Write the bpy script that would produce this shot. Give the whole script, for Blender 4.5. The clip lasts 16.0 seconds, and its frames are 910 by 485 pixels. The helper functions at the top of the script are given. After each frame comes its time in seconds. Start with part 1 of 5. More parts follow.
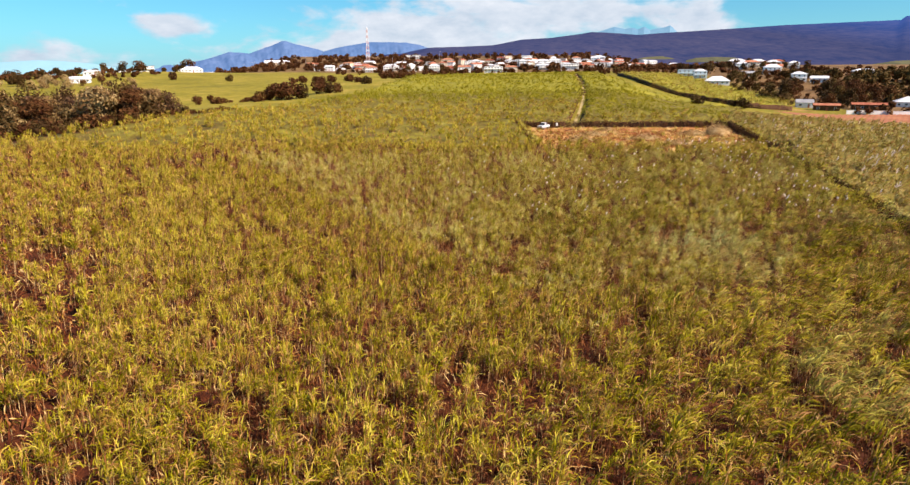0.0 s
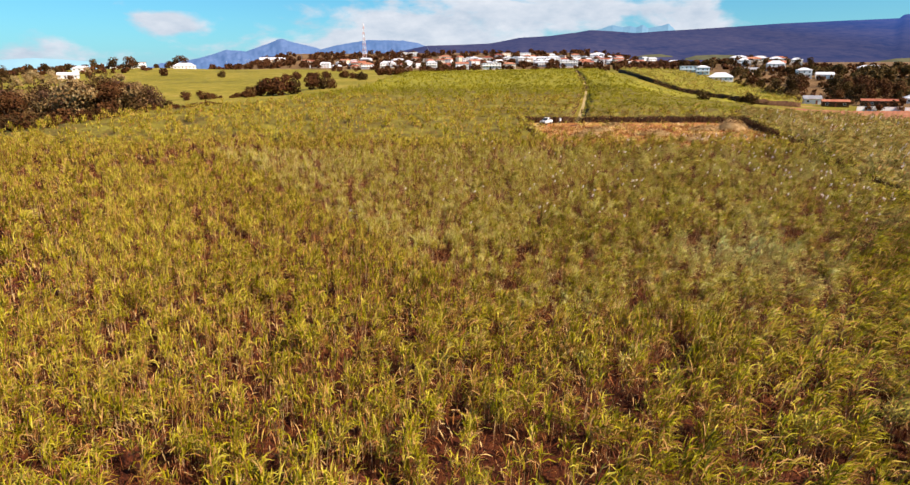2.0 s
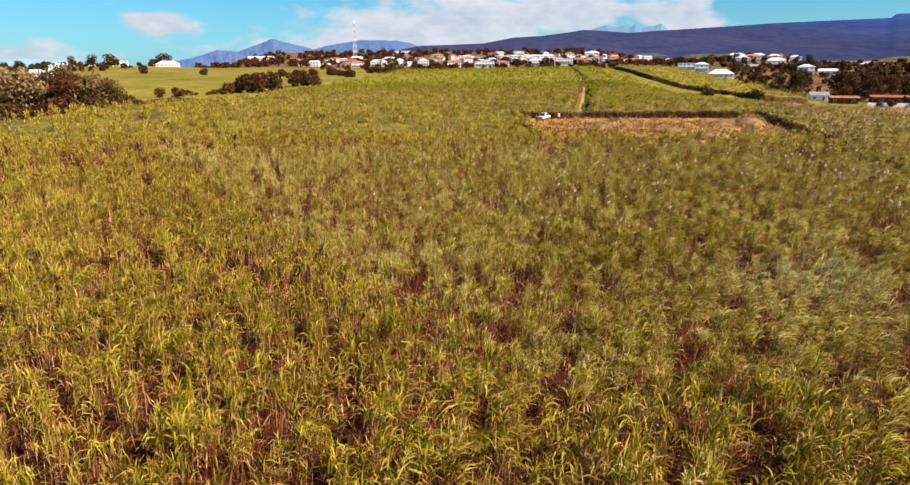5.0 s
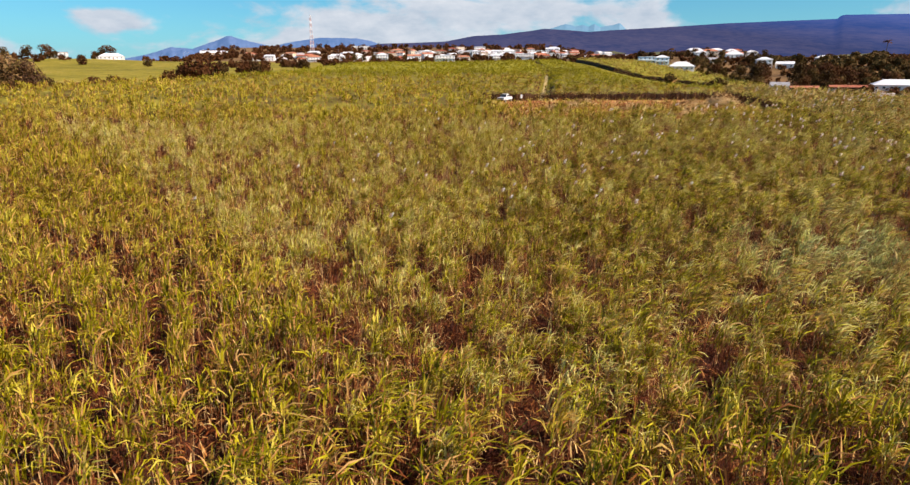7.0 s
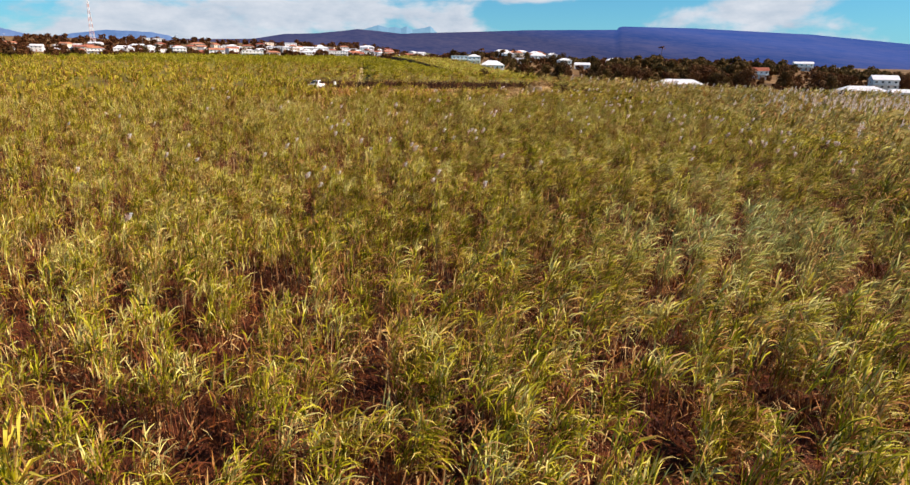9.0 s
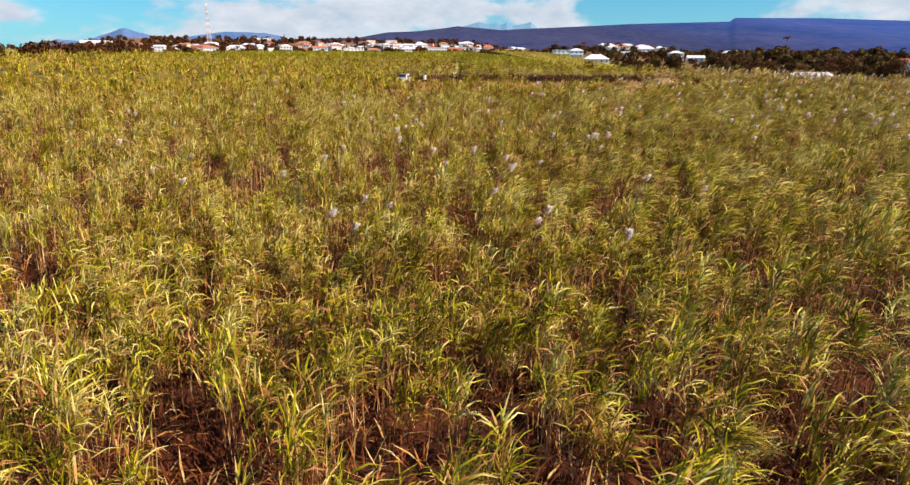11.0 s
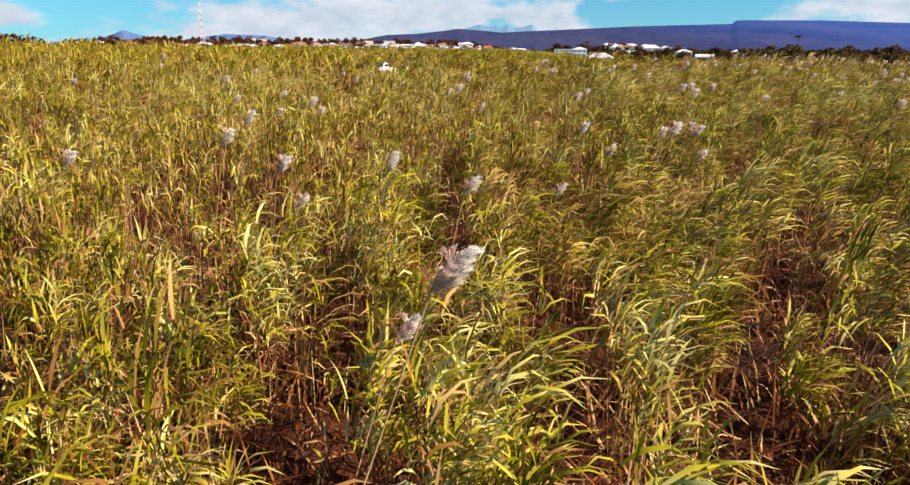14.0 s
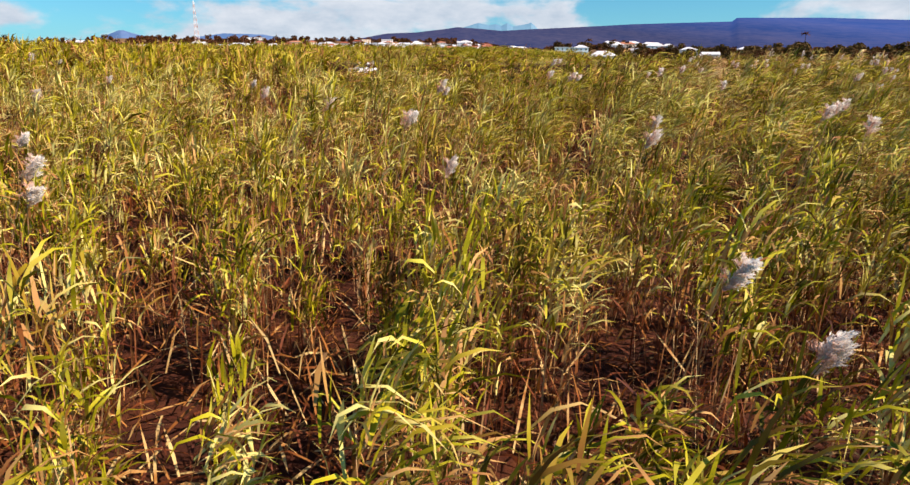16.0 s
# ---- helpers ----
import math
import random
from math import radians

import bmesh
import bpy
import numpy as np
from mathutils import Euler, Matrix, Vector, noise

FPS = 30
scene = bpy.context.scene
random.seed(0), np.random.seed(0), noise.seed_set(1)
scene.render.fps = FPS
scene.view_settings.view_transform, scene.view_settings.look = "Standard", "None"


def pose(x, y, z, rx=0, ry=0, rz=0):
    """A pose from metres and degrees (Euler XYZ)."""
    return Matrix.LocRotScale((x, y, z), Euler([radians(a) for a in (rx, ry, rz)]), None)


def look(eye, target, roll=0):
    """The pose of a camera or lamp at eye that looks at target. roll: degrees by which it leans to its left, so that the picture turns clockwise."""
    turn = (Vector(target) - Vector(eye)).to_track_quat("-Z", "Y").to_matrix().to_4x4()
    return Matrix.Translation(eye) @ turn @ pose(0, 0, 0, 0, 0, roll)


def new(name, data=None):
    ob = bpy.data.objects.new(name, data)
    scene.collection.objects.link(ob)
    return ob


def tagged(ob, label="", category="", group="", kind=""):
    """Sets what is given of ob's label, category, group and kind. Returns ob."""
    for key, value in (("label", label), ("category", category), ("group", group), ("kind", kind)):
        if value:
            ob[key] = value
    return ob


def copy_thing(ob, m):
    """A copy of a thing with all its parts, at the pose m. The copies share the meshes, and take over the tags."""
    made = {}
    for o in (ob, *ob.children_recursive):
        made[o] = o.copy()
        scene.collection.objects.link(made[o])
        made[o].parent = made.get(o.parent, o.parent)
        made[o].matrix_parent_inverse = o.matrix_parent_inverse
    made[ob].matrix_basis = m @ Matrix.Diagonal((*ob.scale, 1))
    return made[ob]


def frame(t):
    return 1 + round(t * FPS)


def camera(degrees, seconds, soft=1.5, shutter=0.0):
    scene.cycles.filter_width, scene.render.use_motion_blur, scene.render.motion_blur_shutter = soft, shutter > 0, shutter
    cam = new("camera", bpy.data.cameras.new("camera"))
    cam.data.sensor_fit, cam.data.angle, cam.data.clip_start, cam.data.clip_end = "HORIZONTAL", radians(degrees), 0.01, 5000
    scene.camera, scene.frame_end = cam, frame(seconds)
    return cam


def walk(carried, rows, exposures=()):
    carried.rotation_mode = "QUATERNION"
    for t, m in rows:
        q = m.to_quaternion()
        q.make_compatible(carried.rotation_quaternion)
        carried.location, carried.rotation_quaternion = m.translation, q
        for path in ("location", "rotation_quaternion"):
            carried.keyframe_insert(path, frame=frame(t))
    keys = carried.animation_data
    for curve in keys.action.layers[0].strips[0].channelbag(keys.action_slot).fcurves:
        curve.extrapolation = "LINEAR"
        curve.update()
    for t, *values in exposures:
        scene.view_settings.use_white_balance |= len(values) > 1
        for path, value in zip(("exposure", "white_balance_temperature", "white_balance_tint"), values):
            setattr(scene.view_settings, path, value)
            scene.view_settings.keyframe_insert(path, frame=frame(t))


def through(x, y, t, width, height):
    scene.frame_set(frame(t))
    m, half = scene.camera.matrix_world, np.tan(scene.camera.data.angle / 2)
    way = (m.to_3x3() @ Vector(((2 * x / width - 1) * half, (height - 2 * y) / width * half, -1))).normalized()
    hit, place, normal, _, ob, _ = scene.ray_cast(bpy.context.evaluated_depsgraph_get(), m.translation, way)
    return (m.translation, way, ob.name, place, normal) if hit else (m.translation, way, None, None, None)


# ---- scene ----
cam = camera(74.0, 16.0, soft=1.4)
walk(cam, [
    (0, look((-0.00, 0.00, 19.00), (-0.00, 96.09, -8.71), -0.32)),
    (0.5, look((-0.03, 2.64, 18.42), (-0.07, 98.69, -9.43), -0.36)),
    (1, look((-0.06, 5.30, 17.79), (0.03, 101.35, -10.06), -0.32)),
    (1.5, look((0.01, 7.94, 17.19), (0.14, 103.94, -10.84), -0.30)),
    (2, look((0.11, 10.84, 17.00), (0.47, 106.86, -10.93), -0.28)),
    (2.5, look((0.30, 13.79, 16.80), (0.73, 109.82, -11.12), -0.25)),
    (3, look((0.52, 16.69, 16.35), (0.77, 112.74, -11.46), -0.37)),
    (3.5, look((0.74, 19.51, 16.03), (0.97, 115.53, -11.90), -0.36)),
    (4, look((1.02, 22.40, 15.73), (1.25, 118.45, -12.10), -0.36)),
    (6.5, look((3.30, 36.79, 10.37), (8.91, 132.62, -17.64), -0.23)),
    (7, look((3.88, 39.88, 8.95), (11.14, 135.60, -19.08), -0.18)),
    (7.5, look((4.55, 43.05, 7.77), (15.29, 138.48, -20.12), -0.07)),
    (8, look((5.24, 46.23, 6.72), (27.06, 139.74, -21.21), 0.46)),
    (8.5, look((5.98, 49.41, 5.87), (38.98, 139.63, -21.90), 0.95)),
    (9, look((6.94, 52.68, 5.23), (41.91, 142.18, -22.45), 0.95)),
    (9.5, look((8.01, 56.05, 4.93), (40.65, 146.34, -23.04), 0.91)),
    (9.7, look((8.41, 57.39, 4.86), (34.63, 149.73, -23.19), 0.60)),
    (9.9, look((8.91, 58.98, 4.74), (31.48, 152.26, -23.35), 0.56)),
    (10.2, look((9.67, 61.36, 4.57), (30.43, 155.04, -23.58), 0.50)),
    (10.8, look((11.17, 66.13, 4.23), (31.44, 159.88, -24.05), 0.38)),
    (11.8, look((13.67, 74.08, 3.66), (33.92, 167.77, -24.84), 0.18)),
    (12, look((14.13, 75.31, 3.34), (34.38, 169.07, -24.91), 0.40)),
    (12.5, look((15.24, 78.38, 2.61), (35.37, 172.19, -25.55), 0.34)),
    (13, look((16.35, 81.37, 2.04), (36.33, 175.23, -26.09), 0.42)),
    (13.5, look((17.39, 84.47, 1.72), (37.49, 178.37, -26.18), 0.36)),
    (14, look((18.37, 87.59, 1.55), (38.50, 181.49, -26.35), 0.35)),
    (14.5, look((19.32, 90.71, 1.49), (39.23, 184.58, -26.66), 0.23)),
    (15, look((20.28, 93.90, 1.36), (40.06, 187.73, -26.99), 0.45)),
    (15.5, look((21.20, 97.23, 1.67), (41.27, 191.03, -26.60), 0.44)),
    (16, look((22.24, 100.43, 1.79), (42.35, 194.27, -26.32), 0.17)),
], [(0, 0.70, 7200, 23.5), (2, 0.62, 7200, 23.5), (4, 0.60, 7200, 23.5), (8, 0.48, 7200, 23.5), (12.5, 0.63, 7200, 23.5), (16, 0.58, 7200, 23.5)])

# ---- daylight: one sun, a blue sky with broken cumulus ----
SUN_UP, SUN_FROM = radians(42), radians(120)          # height over the horizon; compass turn clockwise from +y
world = bpy.data.worlds.new("sky")
scene.world = world
world.use_nodes = True


class Nodes:
    """Short hand for building a node tree."""

    def __init__(self, tree):
        self.tree = tree
        tree.nodes.clear()

    def add(self, kind, **settings):
        node = self.tree.nodes.new(kind)
        for key, value in settings.items():
            if key == "ins":
                for name, v in value.items():
                    if isinstance(v, bpy.types.NodeSocket):
                        self.tree.links.new(v, node.inputs[name])
                    else:
                        node.inputs[name].default_value = v
            else:
                setattr(node, key, value)
        return node

    def math(self, op, a, b=0.0, clamp=False):
        return self.add("ShaderNodeMath", operation=op, use_clamp=clamp, ins={0: a, 1: b}).outputs[0]

    def noise(self, vector, scale, detail=4.0, rough=0.6, dist=0.0):
        return self.add("ShaderNodeTexNoise", ins={"Vector": vector, "Scale": scale, "Detail": detail, "Roughness": rough, "Distortion": dist}).outputs["Fac"]

    def ramp(self, fac, stops, smooth=False):
        node = self.add("ShaderNodeValToRGB", ins={0: fac})
        ramp = node.color_ramp
        ramp.interpolation = "EASE" if smooth else "LINEAR"
        while len(ramp.elements) < len(stops):
            ramp.elements.new(0.5)
        for e, (at, c) in zip(ramp.elements, stops):
            e.position = at
            e.color = (*c, 1) if len(c) == 3 else c
        return node.outputs[0]

    def mix(self, fac, a, b, kind="MIX"):
        return self.add("ShaderNodeMix", data_type="RGBA", blend_type=kind, ins={0: fac, 6: a, 7: b}).outputs[2]


def col(r, g, b):
    return (r, g, b, 1.0)


def build_sky():
    n = Nodes(world.node_tree)
    sky = n.add("ShaderNodeTexSky", sky_type="NISHITA", sun_disc=False, sun_elevation=SUN_UP, sun_rotation=SUN_FROM, altitude=300.0, air_density=1.0, dust_density=0.4, ozone_density=2.0)
    way = n.add("ShaderNodeTexCoord").outputs["Generated"]
    xyz = n.add("ShaderNodeSeparateXYZ", ins={0: way})
    x, y, z = xyz.outputs
    flat = n.math("SQRT", n.math("ADD", n.math("MULTIPLY", x, x), n.math("MULTIPLY", y, y)))
    up = n.math("DIVIDE", z, n.math("MAXIMUM", flat, 0.02))             # slope over the horizon
    turn = n.math("ARCTAN2", x, y)                                      # compass turn, clockwise from +y
    where = n.add("ShaderNodeCombineXYZ", ins={0: turn, 1: n.math("MULTIPLY", up, 2.2), 2: 3.0}).outputs[0]
    puffs = n.noise(where, 9.0, 7.0, 0.55, 0.2)
    banks = n.noise(where, 2.6, 3.0, 0.5)
    # the heaped bank over the hills, one small cloud beside it and a few streaks
    def heap(at, high, wide, tall):
        a = n.math("DIVIDE", n.math("SUBTRACT", turn, at), wide)
        b = n.math("DIVIDE", n.math("SUBTRACT", up, high), tall)
        r = n.math("ADD", n.math("MULTIPLY", a, a), n.math("MULTIPLY", b, b))
        return n.math("EXPONENT", n.math("MULTIPLY", r, -1.0))
    amount = n.math("MULTIPLY", banks, 0.35)
    for at, high, wide, tall, much in ((-0.05, 0.055, 0.17, 0.045, 0.50), (0.20, 0.085, 0.15, 0.035, 0.42), (-0.425, 0.066, 0.045, 0.018, 0.46), (-0.30, 0.015, 0.5, 0.03, 0.25), (0.49, 0.108, 0.09, 0.012, 0.33), (0.83, 0.075, 0.13, 0.04, 0.42), (0.38, 0.06, 0.05, 0.02, 0.35)):
        amount = n.math("ADD", amount, n.math("MULTIPLY", heap(at, high, wide, tall), much))
    dens = n.math("ADD", amount, n.math("MULTIPLY", n.math("SUBTRACT", puffs, 0.5), 1.1))
    fac = n.ramp(dens, [(0.30, (0, 0, 0)), (0.52, (1, 1, 1))], True)
    tone = n.ramp(n.noise(where, 16.0, 5.0, 0.6), [(0.3, (0.62, 0.72, 0.80)), (0.7, (0.95, 0.97, 0.98))])
    cloud = n.mix(1.0, tone, col(5.4, 6.5, 7.2), "MULTIPLY")
    tint = n.mix(1.0, sky.outputs[0], col(0.20, 0.76, 1.0), "MULTIPLY")
    haze = n.math("MULTIPLY", n.math("EXPONENT", n.math("MULTIPLY", n.math("ABSOLUTE", up), -20.0)), 0.70, True)
    tint = n.mix(haze, tint, col(2.4, 4.8, 6.4))
    seen = n.mix(fac, tint, cloud)
    back = n.add("ShaderNodeBackground", ins={"Color": seen, "Strength": 0.09})
    n.add("ShaderNodeOutputWorld", ins={"Surface": back.outputs[0]})


build_sky()
sun = new("sun", bpy.data.lights.new("sun", "SUN"))
sun.data.energy, sun.data.angle, sun.data.color = 5.0, radians(0.6), (1.0, 0.93, 0.80)
sun.matrix_world = look((0, 0, 0), (-math.sin(SUN_FROM) * math.cos(SUN_UP), -math.cos(SUN_FROM) * math.cos(SUN_UP), -math.sin(SUN_UP)))


# ---- materials ----
def surface(name, stops, scale=1.0, fine=20.0, rough=0.8, bump=0.2, through=0.0, island=0.0, per_object=0.0, spec=0.3, metal=0.0, amount=0.5):
    """A matt or glossy surface whose colour runs through stops, by noise at two sizes, by island and by object."""
    mat = bpy.data.materials.new(name)
    mat.use_nodes = True
    n = Nodes(mat.node_tree)
    where = n.add("ShaderNodeNewGeometry")
    place = n.add("ShaderNodeTexCoord").outputs["Object"]
    a, b = n.noise(place, scale, 5.0, 0.6), n.noise(place, scale * fine, 3.0, 0.6)
    fac = n.math("ADD", n.math("MULTIPLY", n.math("SUBTRACT", a, 0.5), 1.6 * amount / 0.5), n.math("MULTIPLY", n.math("SUBTRACT", b, 0.5), 0.9 * amount / 0.5))
    if island:
        fac = n.math("ADD", fac, n.math("MULTIPLY", n.math("SUBTRACT", where.outputs["Random Per Island"], 0.5), island))
    if per_object:
        fac = n.math("ADD", fac, n.math("MULTIPLY", n.math("SUBTRACT", n.add("ShaderNodeObjectInfo").outputs["Random"], 0.5), per_object))
    colour = n.ramp(n.math("ADD", fac, 0.5, True), stops)
    bsdf = n.add("ShaderNodeBsdfPrincipled", ins={"Base Color": colour, "Roughness": rough, "Metallic": metal, "Specular IOR Level": spec})
    if bump:
        rel = n.add("ShaderNodeBump", ins={"Strength": bump, "Distance": 0.05, "Height": b})
        n.tree.links.new(rel.outputs[0], bsdf.inputs["Normal"])
    out = bsdf.outputs[0]
    if through:
        glow = n.add("ShaderNodeBsdfTranslucent", ins={"Color": colour})
        out = n.add("ShaderNodeMixShader", ins={0: through, 1: out, 2: glow.outputs[0]}).outputs[0]
    n.add("ShaderNodeOutputMaterial", ins={"Surface": out})
    return mat


def leaf_surface(name, stops, through=0.12, rough=0.55):
    """Cane leaves: tone by stand, by stool and by leaf, with a waxy gloss."""
    mat = bpy.data.materials.new(name)
    mat.use_nodes = True
    n = Nodes(mat.node_tree)
    place = n.add("ShaderNodeTexCoord").outputs["Object"]
    leaf = n.add("ShaderNodeNewGeometry").outputs["Random Per Island"]
    stand, stool = n.noise(place, 0.045, 4.0, 0.6), n.noise(place, 0.95, 2.0, 0.5)
    fac = n.math("ADD", n.math("MULTIPLY", n.math("SUBTRACT", stand, 0.5), 1.5), n.math("MULTIPLY", n.math("SUBTRACT", stool, 0.5), 3.4))
    fac = n.math("ADD", fac, n.math("MULTIPLY", n.math("SUBTRACT", leaf, 0.5), 0.8))
    # lighter tone towards the ravine
    across = n.add("ShaderNodeSeparateXYZ", ins={0: place}).outputs[0]
    ravine_tone = n.math("SUBTRACT", 0.13, n.math("MULTIPLY", across, 0.0035))
    along = n.add("ShaderNodeSeparateXYZ", ins={0: place}).outputs[1]
    # sunlit tops further up the field, painted as a lighter tone
    fac = n.math("ADD", fac, n.math("MULTIPLY", n.math("MULTIPLY", n.math("SUBTRACT", along, 70.0), 0.02, True), 0.10))
    fac = n.math("ADD", fac, n.math("MINIMUM", n.math("MAXIMUM", ravine_tone, -0.05), 0.32))
    fac = n.math("ADD", fac, n.math("MULTIPLY", n.math("SUBTRACT", n.noise(place, 0.22, 2.0, 0.5), 0.5), 0.9))
    colour = n.ramp(n.math("ADD", fac, 0.5, True), stops)
    # leaf gloss on the lane side, painted as paler patches
    pale = n.ramp(n.noise(place, 0.11, 3.0, 0.6), [(0.52, (0, 0, 0)), (0.66, (0.60, 0.60, 0.60))])
    pale = n.math("MULTIPLY", pale, n.math("MULTIPLY", n.math("SUBTRACT", across, 20.0), 0.07, True))
    # and one oval stand in pale mint green
    off = n.add("ShaderNodeVectorMath", operation="MULTIPLY", ins={0: n.add("ShaderNodeVectorMath", operation="SUBTRACT", ins={0: place, 1: (33.0, 77.5, 0.0)}).outputs[0], 1: (0.085, 0.15, 0.0)}).outputs[0]
    stand = n.math("SUBTRACT", 1.5, n.math("ADD", n.add("ShaderNodeVectorMath", operation="LENGTH", ins={0: off}).outputs["Value"], n.math("MULTIPLY", n.noise(place, 0.5, 2.0, 0.5), 1.2)), True)
    colour = n.mix(pale, colour, n.mix(leaf, col(0.42, 0.37, 0.10), col(0.60, 0.54, 0.20)))
    colour = n.mix(n.math("MULTIPLY", stand, 0.9, True), colour, n.mix(leaf, col(0.46, 0.50, 0.13), col(0.76, 0.78, 0.36)))
    # withered stools, reddish and tan
    dead = n.ramp(n.noise(place, 0.42, 4.0, 0.65), [(0.54, (0, 0, 0)), (0.70, (0.75, 0.75, 0.75))])
    colour = n.mix(dead, colour, n.mix(leaf, col(0.21, 0.052, 0.014), col(0.56, 0.29, 0.09)))
    # single leaves that have dried out
    dried = n.ramp(n.math("FRACT", n.math("MULTIPLY", leaf, 7.0)), [(0.72, (0, 0, 0)), (0.80, (0.85, 0.85, 0.85))])
    colour = n.mix(dried, colour, n.mix(leaf, col(0.22, 0.045, 0.013), col(0.59, 0.31, 0.12)))
    bsdf = n.add("ShaderNodeBsdfPrincipled", ins={"Base Color": colour, "Roughness": rough, "Specular IOR Level": 0.08})
    glow = n.add("ShaderNodeBsdfTranslucent", ins={"Color": colour})
    n.add("ShaderNodeOutputMaterial", ins={"Surface": n.add("ShaderNodeMixShader", ins={0: through, 1: bsdf.outputs[0], 2: glow.outputs[0]}).outputs[0]})
    return mat


LEAF = leaf_surface("cane_leaf", [(0.0, (0.085, 0.074, 0.004)), (0.3, (0.21, 0.192, 0.005)), (0.6, (0.40, 0.352, 0.012)), (0.85, (0.55, 0.475, 0.055)), (1.0, (0.67, 0.59, 0.19))])
GREY_LEAF = leaf_surface("grey_cane_leaf", [(0.0, (0.19, 0.14, 0.02)), (0.4, (0.32, 0.255, 0.035)), (0.75, (0.44, 0.36, 0.075)), (1.0, (0.58, 0.47, 0.20))])
FAR_LEAF = leaf_surface("rise_cane_leaf", [(0.0, (0.12, 0.105, 0.003)), (0.4, (0.255, 0.216, 0.004)), (0.75, (0.405, 0.337, 0.010)), (1.0, (0.555, 0.452, 0.06))])
YOUNG_LEAF = surface("young_cane_leaf", [(0.0, (0.15, 0.122, 0.004)), (0.35, (0.265, 0.226, 0.006)), (0.7, (0.38, 0.322, 0.010)), (1.0, (0.50, 0.40, 0.03))], 0.05, 6.0, 0.6, 0.0, 0.22, 0.2)
# dead-leaf red-brown; the lowest stops also stand for shade low in the cane
DRY = surface("dry_cane_leaf", [(0.0, (0.07, 0.012, 0.003)), (0.45, (0.20, 0.048, 0.009)), (0.75, (0.42, 0.17, 0.035)), (1.0, (0.70, 0.48, 0.19))], 0.35, 8.0, 0.7, 0.0, 0.15, 1.0)
STALK = surface("cane_stalk", [(0.0, (0.15, 0.035, 0.013)), (0.5, (0.38, 0.17, 0.065)), (1.0, (0.62, 0.45, 0.22))], 0.3, 10.0, 0.5, 0.0, 0.0, 0.9)
# red earth, darkened to carry the shade among the stools
SOIL = surface("shaded_red_soil", [(0.0, (0.022, 0.005, 0.002)), (0.45, (0.055, 0.012, 0.003)), (0.8, (0.11, 0.030, 0.008)), (1.0, (0.18, 0.068, 0.022))], 0.5, 14.0, 0.95, 0.8)
# litter brown, with the deep shade of the gaps put into the colour
UNDER_SHADE = surface("shaded_undergrowth", [(0.0, (0.018, 0.003, 0.001)), (0.4, (0.060, 0.011, 0.002)), (0.75, (0.13, 0.032, 0.006)), (1.0, (0.25, 0.09, 0.02))], 2.2, 9.0, 0.95, 1.0)


def land_surface():
    """Pasture; scrub and bare yards where the town and the belt of trees stand."""
    mat = bpy.data.materials.new("pasture_and_scrub")
    mat.use_nodes = True
    n = Nodes(mat.node_tree)
    place = n.add("ShaderNodeTexCoord").outputs["Object"]
    x, y, _ = n.add("ShaderNodeSeparateXYZ", ins={0: place}).outputs
    a, b, c = n.noise(place, 0.02, 5.0, 0.65), n.noise(place, 0.16, 5.0, 0.65), n.noise(place, 2.2, 3.0, 0.6)
    fac = n.math("ADD", n.math("MULTIPLY", a, 0.9), n.math("ADD", n.math("MULTIPLY", b, 0.60), n.math("MULTIPLY", c, 0.25)))
    grass = n.ramp(n.math("SUBTRACT", fac, 0.38), [(0.2, (0.12, 0.10, 0.010)), (0.42, (0.21, 0.175, 0.014)), (0.6, (0.29, 0.225, 0.026)), (0.8, (0.46, 0.31, 0.09))])
    scrub = n.ramp(n.math("SUBTRACT", fac, 0.25), [(0.2, (0.05, 0.03, 0.010)), (0.5, (0.12, 0.065, 0.025)), (0.8, (0.26, 0.15, 0.06))])
    edge = n.math("MULTIPLY", n.math("SUBTRACT", a, 0.5), 120.0)
    town = n.math("MULTIPLY", n.math("SUBTRACT", n.math("ADD", y, edge), 800.0), 0.03, True)
    belt = n.math("MULTIPLY", n.math("SUBTRACT", n.math("ADD", x, n.math("ADD", edge, n.math("MULTIPLY", n.math("SUBTRACT", y, 380.0), 0.0))), 215.0), 0.05, True)
    belt = n.math("MULTIPLY", belt, n.math("MULTIPLY", n.math("SUBTRACT", y, 250.0), 0.02, True))
    ravine = n.math("MULTIPLY", n.math("SUBTRACT", n.math("SUBTRACT", -150.0, x), edge), 0.04, True)
    ravine = n.math("MULTIPLY", ravine, n.math("MULTIPLY", n.math("SUBTRACT", n.math("ADD", 350.0, edge), y), 0.04, True))
    fac2 = n.math("MAXIMUM", n.math("MAXIMUM", town, belt), ravine)
    colour = n.mix(fac2, grass, scrub)
    rel = n.add("ShaderNodeBump", ins={"Strength": 0.7, "Distance": 0.3, "Height": c})
    bsdf = n.add("ShaderNodeBsdfPrincipled", ins={"Base Color": colour, "Roughness": 0.9, "Specular IOR Level": 0.2, "Normal": rel.outputs[0]})
    n.add("ShaderNodeOutputMaterial", ins={"Surface": bsdf.outputs[0]})
    return mat


